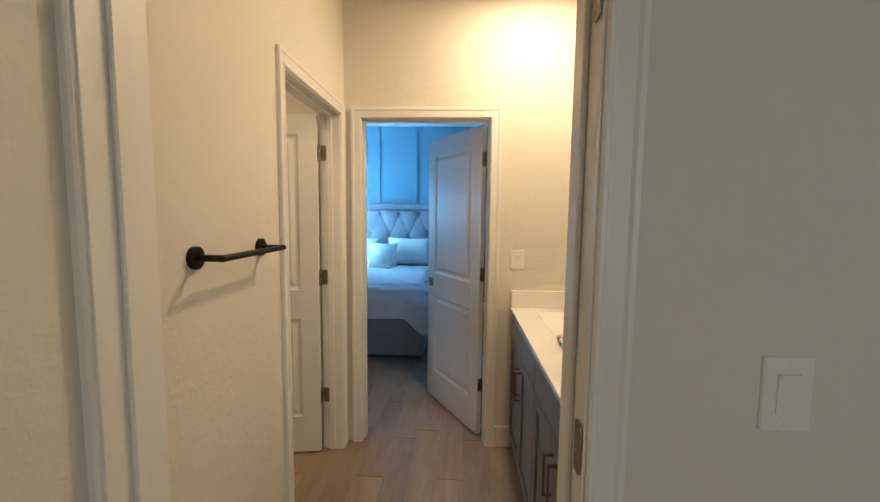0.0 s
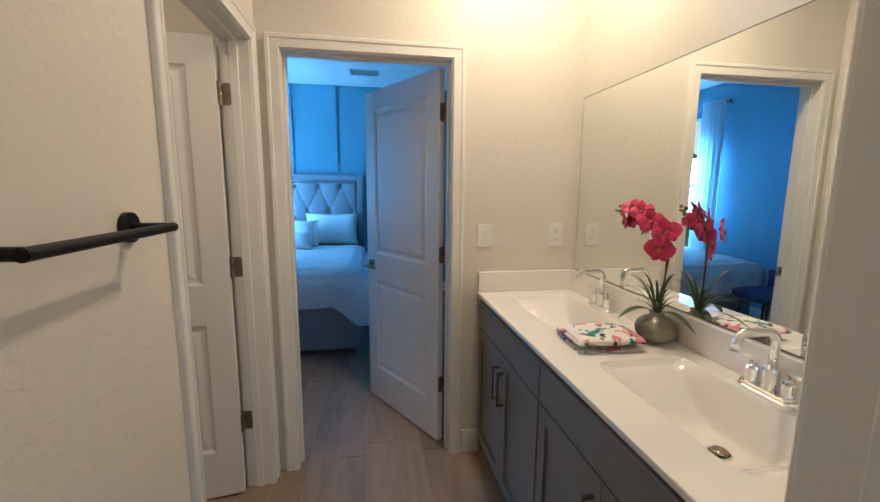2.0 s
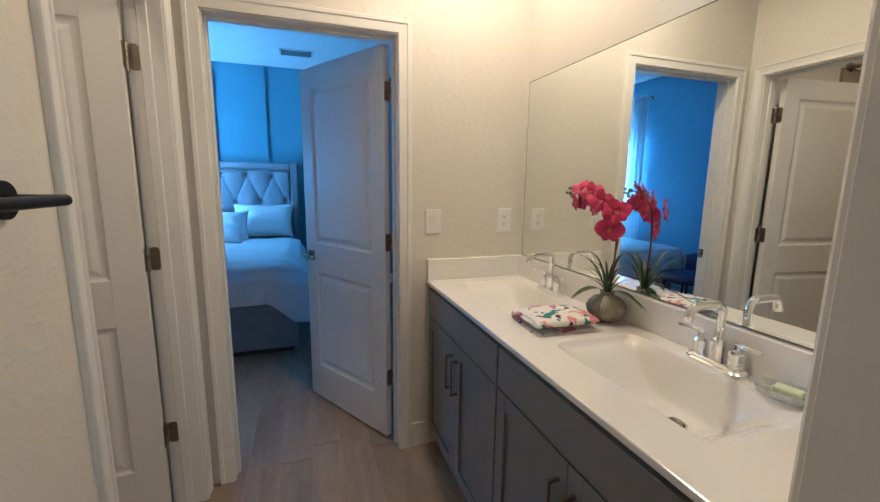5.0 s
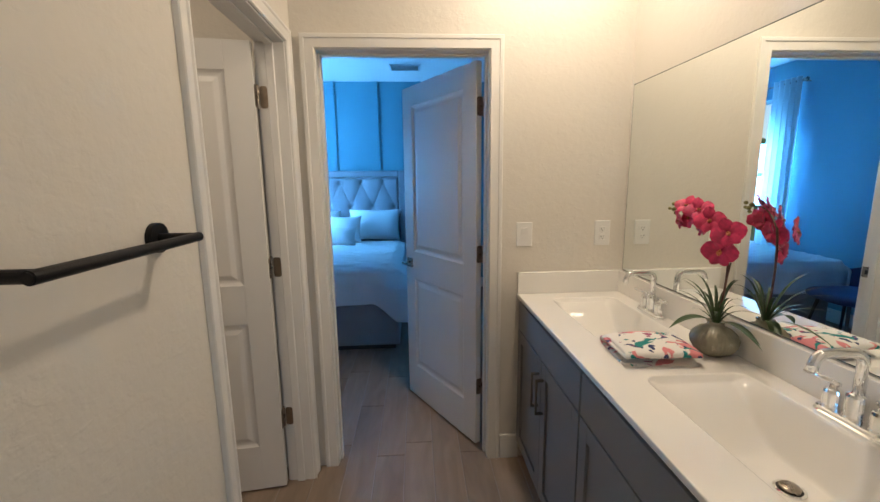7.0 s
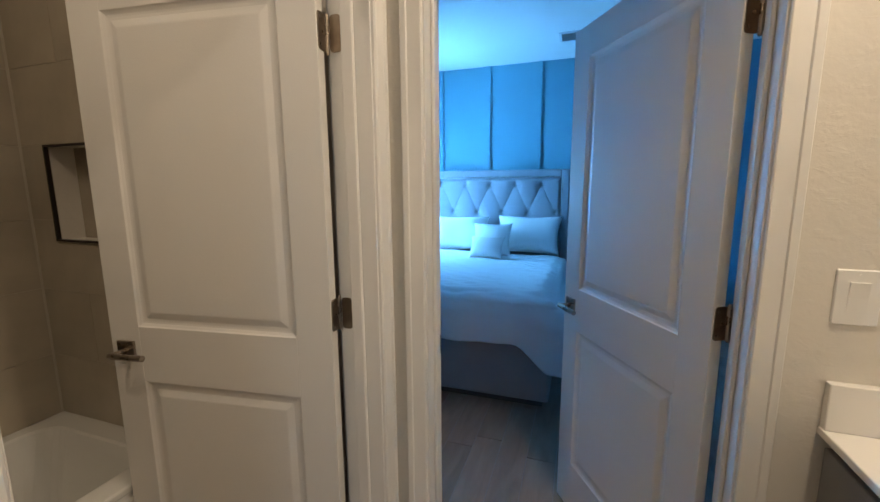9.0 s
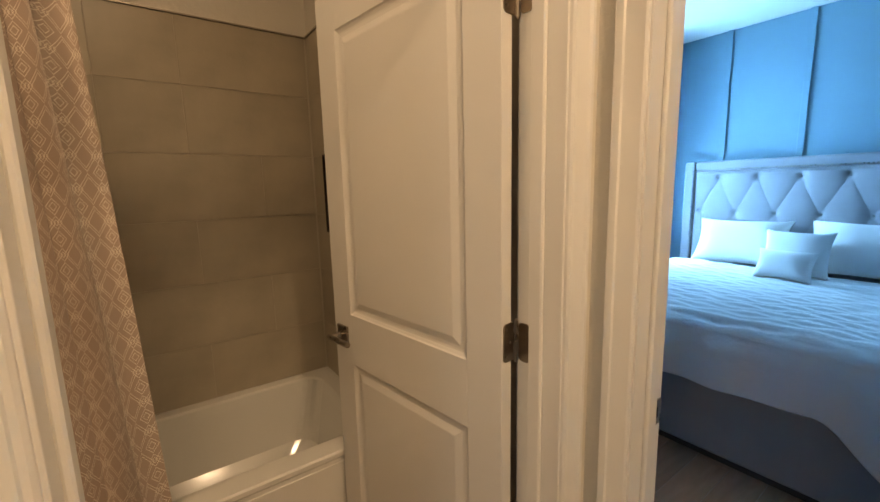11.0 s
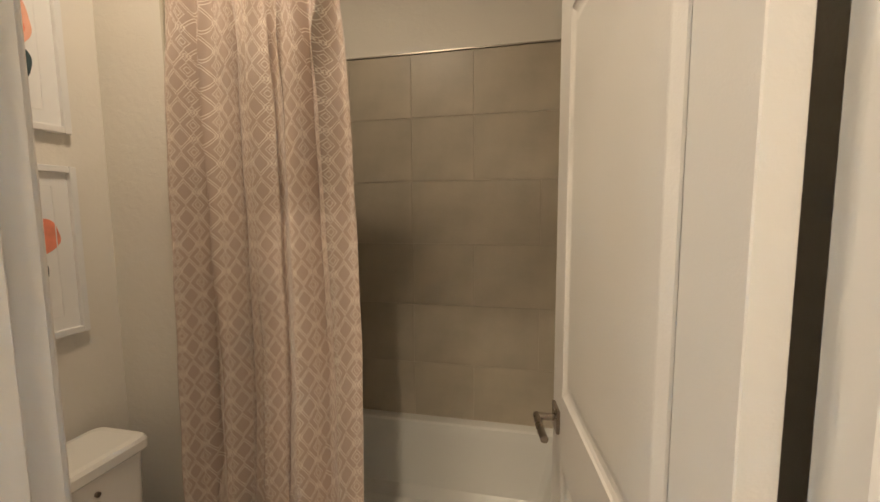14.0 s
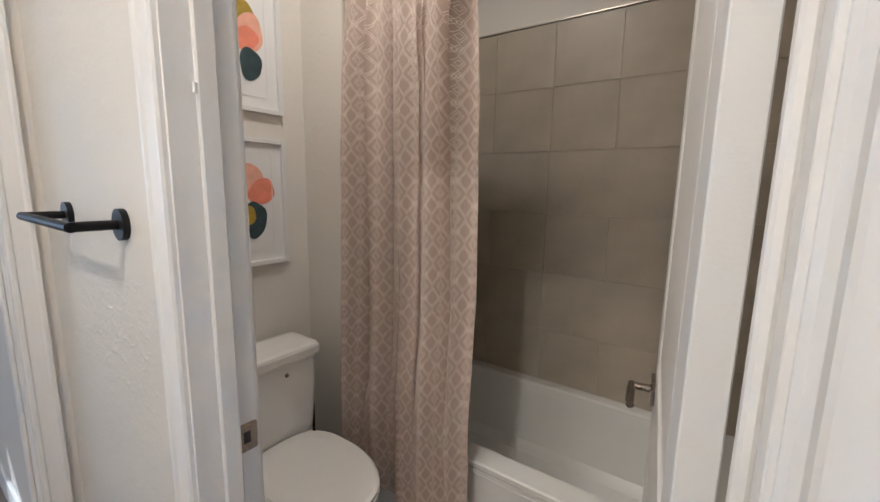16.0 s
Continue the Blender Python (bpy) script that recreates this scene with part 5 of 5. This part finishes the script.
# ceiling register
M_VENT = mat("vent_paint", (0.66, 0.66, 0.66), 0.5)
ven = thing("ceiling_vent", (-0.155, 5.235, H), "white ceiling air register in the bedroom", "vent")
vx, vy, fr = 0.172, 0.115, 0.022
for lo, hi in (((-vx, -vy), (vx, -vy + fr)), ((-vx, vy - fr), (vx, vy)), ((-vx, -vy + fr), (-vx + fr, vy - fr)), ((vx - fr, -vy + fr), (vx, vy - fr))):
    box("vent_frame", (lo[0], lo[1], -0.010), (hi[0], hi[1], -0.0005), M_VENT, ven, 0.002)
box("duct", (-vx + fr, -vy + fr, -0.002), (vx - fr, vy - fr, -0.0006), M_NEARBLACK, ven)
for k in range(7):
    y = -vy + fr + 0.012 + (2 * vy - 2 * fr - 0.024) * k / 6
    bm = bmesh.new()
    vs_ = add_box(bm, (-vx + fr, -0.010, -0.0006), (vx - fr, 0.010, 0.0006), 0)
    bmesh.ops.transform(bm, matrix=pose(0, y, -0.010, 42, 0, 0), verts=vs_)
    part("slat", bm, M_VENT, ven)

# armchair by the bedroom's west wall, seen in the mirror
M_NAVY = mat("blue_chair_fabric", (0.05, 0.09, 0.20), 0.8, grain=0.2, grain_scale=300)
ch = thing("chair", (-1.75, 3.55, 0), "small dark blue tub chair by the bedroom wall", "chair")
bm = bmesh.new()
loft(bm, [rrect(0, 0, 0.20, 0.20, 0.12, 0.40), rrect(0, 0, 0.24, 0.24, 0.14, 0.43), rrect(0, 0, 0.24, 0.24, 0.14, 0.47), rrect(0, 0, 0.20, 0.20, 0.12, 0.49)], True, True)
part("seat", bm, M_NAVY, ch, smooth=True)
bm = bmesh.new()
rings = []
for i in range(17):
    a = radians(90 + 180 * i / 16)
    h_ = 0.70 - 0.12 * abs(i - 8) / 8
    rings.append([(q * math.cos(a), q * math.sin(a), z) for q, z in ((0.22, 0.44), (0.25, h_), (0.28, h_), (0.27, 0.44))])
loft(bm, rings, True, True)
bmesh.ops.recalc_face_normals(bm, faces=bm.faces)
part("backrest", bm, M_NAVY, ch, smooth=True)
for sx in (-1, 1):
    for sy in (-1, 1):
        bm = bmesh.new()
        add_cyl(bm, (sx * 0.13, sy * 0.13, 0.41), (sx * 0.19, sy * 0.19, 0), 0.014, 0.009, n=12)
        part("leg", bm, M_NEARBLACK, ch)

# ---- pieces of walls and floors ----
def tile_mesh(w, h, t, bevel):
    """A slab from the origin along x and z, its face towards -y."""
    bm = bmesh.new()
    b_ = bevel
    rings = [[(0, 0, 0), (w, 0, 0), (w, 0, h), (0, 0, h)], [(0, -t + b_, 0), (w, -t + b_, 0), (w, -t + b_, h), (0, -t + b_, h)], [(b_, -t, b_), (w - b_, -t, b_), (w - b_, -t, h - b_), (b_, -t, h - b_)]]
    loft(bm, rings, cap1=True)
    bmesh.ops.recalc_face_normals(bm, faces=bm.faces)
    me = bpy.data.meshes.new("tile")
    bm.to_mesh(me)
    bm.free()
    me.materials.append(M_TILE)
    return me


cache = {}


def tiled(parent, m, u0, u1, joints, holes=()):
    """Tiles over a wall: m takes local x (along), y (into the wall), z (up) to the world."""
    for r in range(len(ZR) - 1):
        z0, z1 = ZR[r] + 0.0011, ZR[r + 1] - 0.0011
        cuts = sorted([u0] + [j for j in joints(r) if u0 + 0.02 < j < u1 - 0.02] + [u1])
        for a, c in zip(cuts, cuts[1:]):
            spans = [(a + 0.0011, c - 0.0011, z0, z1)]
            for (ha, hb, hz0_, hz1_) in holes:
                out = []
                for (p, q, s, t) in spans:
                    if q <= ha or p >= hb or t <= hz0_ or s >= hz1_:
                        out.append((p, q, s, t))
                        continue
                    if p < ha:
                        out.append((p, ha, s, t))
                    if q > hb:
                        out.append((hb, q, s, t))
                    pp, qq = max(p, ha), min(q, hb)
                    if s < hz0_:
                        out.append((pp, qq, s, hz0_))
                    if t > hz1_:
                        out.append((pp, qq, hz1_, t))
                spans = out
            for (p, q, s, t) in spans:
                key = (round(q - p, 4), round(t - s, 4))
                if key not in cache:
                    cache[key] = tile_mesh(q - p, t - s, 0.0026, 0.0006)
                o = new("tile", cache[key])
                o.parent = parent
                o.matrix_basis = m @ pose(p, -0.001, s)


def surround(name, lo, hi, label):
    return tagged(box(name, lo, hi, M_TGROUT), label, kind="structure")


g = 0.007
sw = surround("wall_tile_west", (TXW, WINGY, RIM), (TXW + g, YN - g, ZR[-1] + 0.002), "taupe stone-look tiles behind the tub")
tiled(sw, Matrix.Translation((TXW + g, 0, 0)) @ pose(0, 0, 0, 0, 0, 90), WINGY + g, YN - g - 0.009, lambda r: (1.145, 1.45, 1.742) if r == 5 else (0.845, 1.448, 2.045) if r % 2 else (1.145, 1.45, 1.745))
sn = tagged(new("wall_tile_north"), "taupe stone-look tiles with a recessed niche at the tub's end", kind="structure")
for lo, hi in (((TXW, RIM), (NIX0, ZR[-1] + 0.002)), ((NIX1, RIM), (WINGX + 0.02, ZR[-1] + 0.002)), ((NIX0, RIM), (NIX1, NIZ0)), ((NIX0, NIZ1), (NIX1, ZR[-1] + 0.002))):
    box("grout_bed", (lo[0], YN - g, lo[1]), (hi[0], YN, hi[1]), M_TGROUT, sn)
tiled(sn, Matrix.Translation((0, YN - g, 0)), TXW + g + 0.009, WINGX + 0.02, lambda r: (TXW + 0.30, TXW + 0.9) if r % 2 else (TXW + 0.60,), ((NIX0, NIX1, NIZ0, NIZ1),))
ss = surround("wall_tile_south", (TXW + g, WINGY, RIM), (WINGX, WINGY + g, ZR[-1] + 0.002), "taupe stone-look tiles at the plumbing end of the tub")
tiled(ss, Matrix.Translation((0, WINGY + g, 0)) @ pose(0, 0, 0, 0, 0, 180), -WINGX, -(TXW + g + 0.009), lambda r: (1.95,))
box("niche_back", (NIX0, YN + NID, NIZ0), (NIX1, YN + T - 0.002, NIZ1), M_TILE, sn)
st_ = tagged(new("trim_tile_edge"), "slim metal strips along the tile edges and the niche", kind="structure")
box("edge_strip", (TXW, WINGY, ZR[-1] + 0.002), (TXW + 0.018, YN - 0.018, ZR[-1] + 0.008), M_SCHLUTER, st_)
box("edge_strip", (TXW, YN - 0.018, ZR[-1] + 0.002), (WINGX + 0.028, YN, ZR[-1] + 0.008), M_SCHLUTER, st_)
box("edge_strip", (WINGX + 0.020, YN - 0.018, RIM), (WINGX + 0.028, YN, ZR[-1] + 0.002), M_SCHLUTER, st_)
for lo, hi in (((NIX0 - 0.004, NIZ0 - 0.004), (NIX0 + 0.004, NIZ1 + 0.004)), ((NIX1 - 0.004, NIZ0 - 0.004), (NIX1 + 0.004, NIZ1 + 0.004)), ((NIX0 + 0.004, NIZ0 - 0.004), (NIX1 - 0.004, NIZ0 + 0.004)), ((NIX0 + 0.004, NIZ1 - 0.004), (NIX1 - 0.004, NIZ1 + 0.004))):
    box("niche_edge", (lo[0], YN - 0.0185, lo[1]), (hi[0], YN - 0.004, hi[1]), M_DARK, st_)

PX, PL = 0.1503, 0.908
pl_mesh = {}


def plank(w, ln):
    key = (round(w, 3), round(ln, 3))
    if key not in pl_mesh:
        bm = bmesh.new()
        b_ = 0.0012
        loft(bm, [[(0, 0, -0.008), (w, 0, -0.008), (w, ln, -0.008), (0, ln, -0.008)], [(0, 0, -b_), (w, 0, -b_), (w, ln, -b_), (0, ln, -b_)], [(b_, b_, 0), (w - b_, b_, 0), (w - b_, ln - b_, 0), (b_, ln - b_, 0)]], cap1=True)
        bmesh.ops.recalc_face_normals(bm, faces=bm.faces)
        me = bpy.data.meshes.new("plank")
        bm.to_mesh(me)
        bm.free()
        me.materials.append(M_PLANK)
        pl_mesh[key] = me
    return pl_mesh[key]


areas = [(TXW, RX1, HY0, RYN, 0)]
for ax0, ax1, ay0, ay1, _ in areas:
    k0, k1 = math.floor((ax0 + 0.151) / PX), math.ceil((ax1 + 0.151) / PX)
    for k in range(k0, k1):
        x0, x1 = max(ax0, -0.151 + k * PX), min(ax1, -0.151 + (k + 1) * PX)
        if x1 - x0 < 0.01:
            continue
        off = (k * 0.3333 + 0.11 * ((k * 7) % 3)) % 1.0
        y = 2.465 - 8 * PL + off * PL
        while y < ay1:
            y0, y1 = max(ay0, y), min(ay1, y + PL)
            if y1 - y0 > 0.01:
                o = new("plank", plank(x1 - x0 - 0.0028, y1 - y0 - 0.0028))
                o.parent = floor
                o.matrix_basis = pose(x0 + 0.0014, y0 + 0.0014, 0)
            y += PL
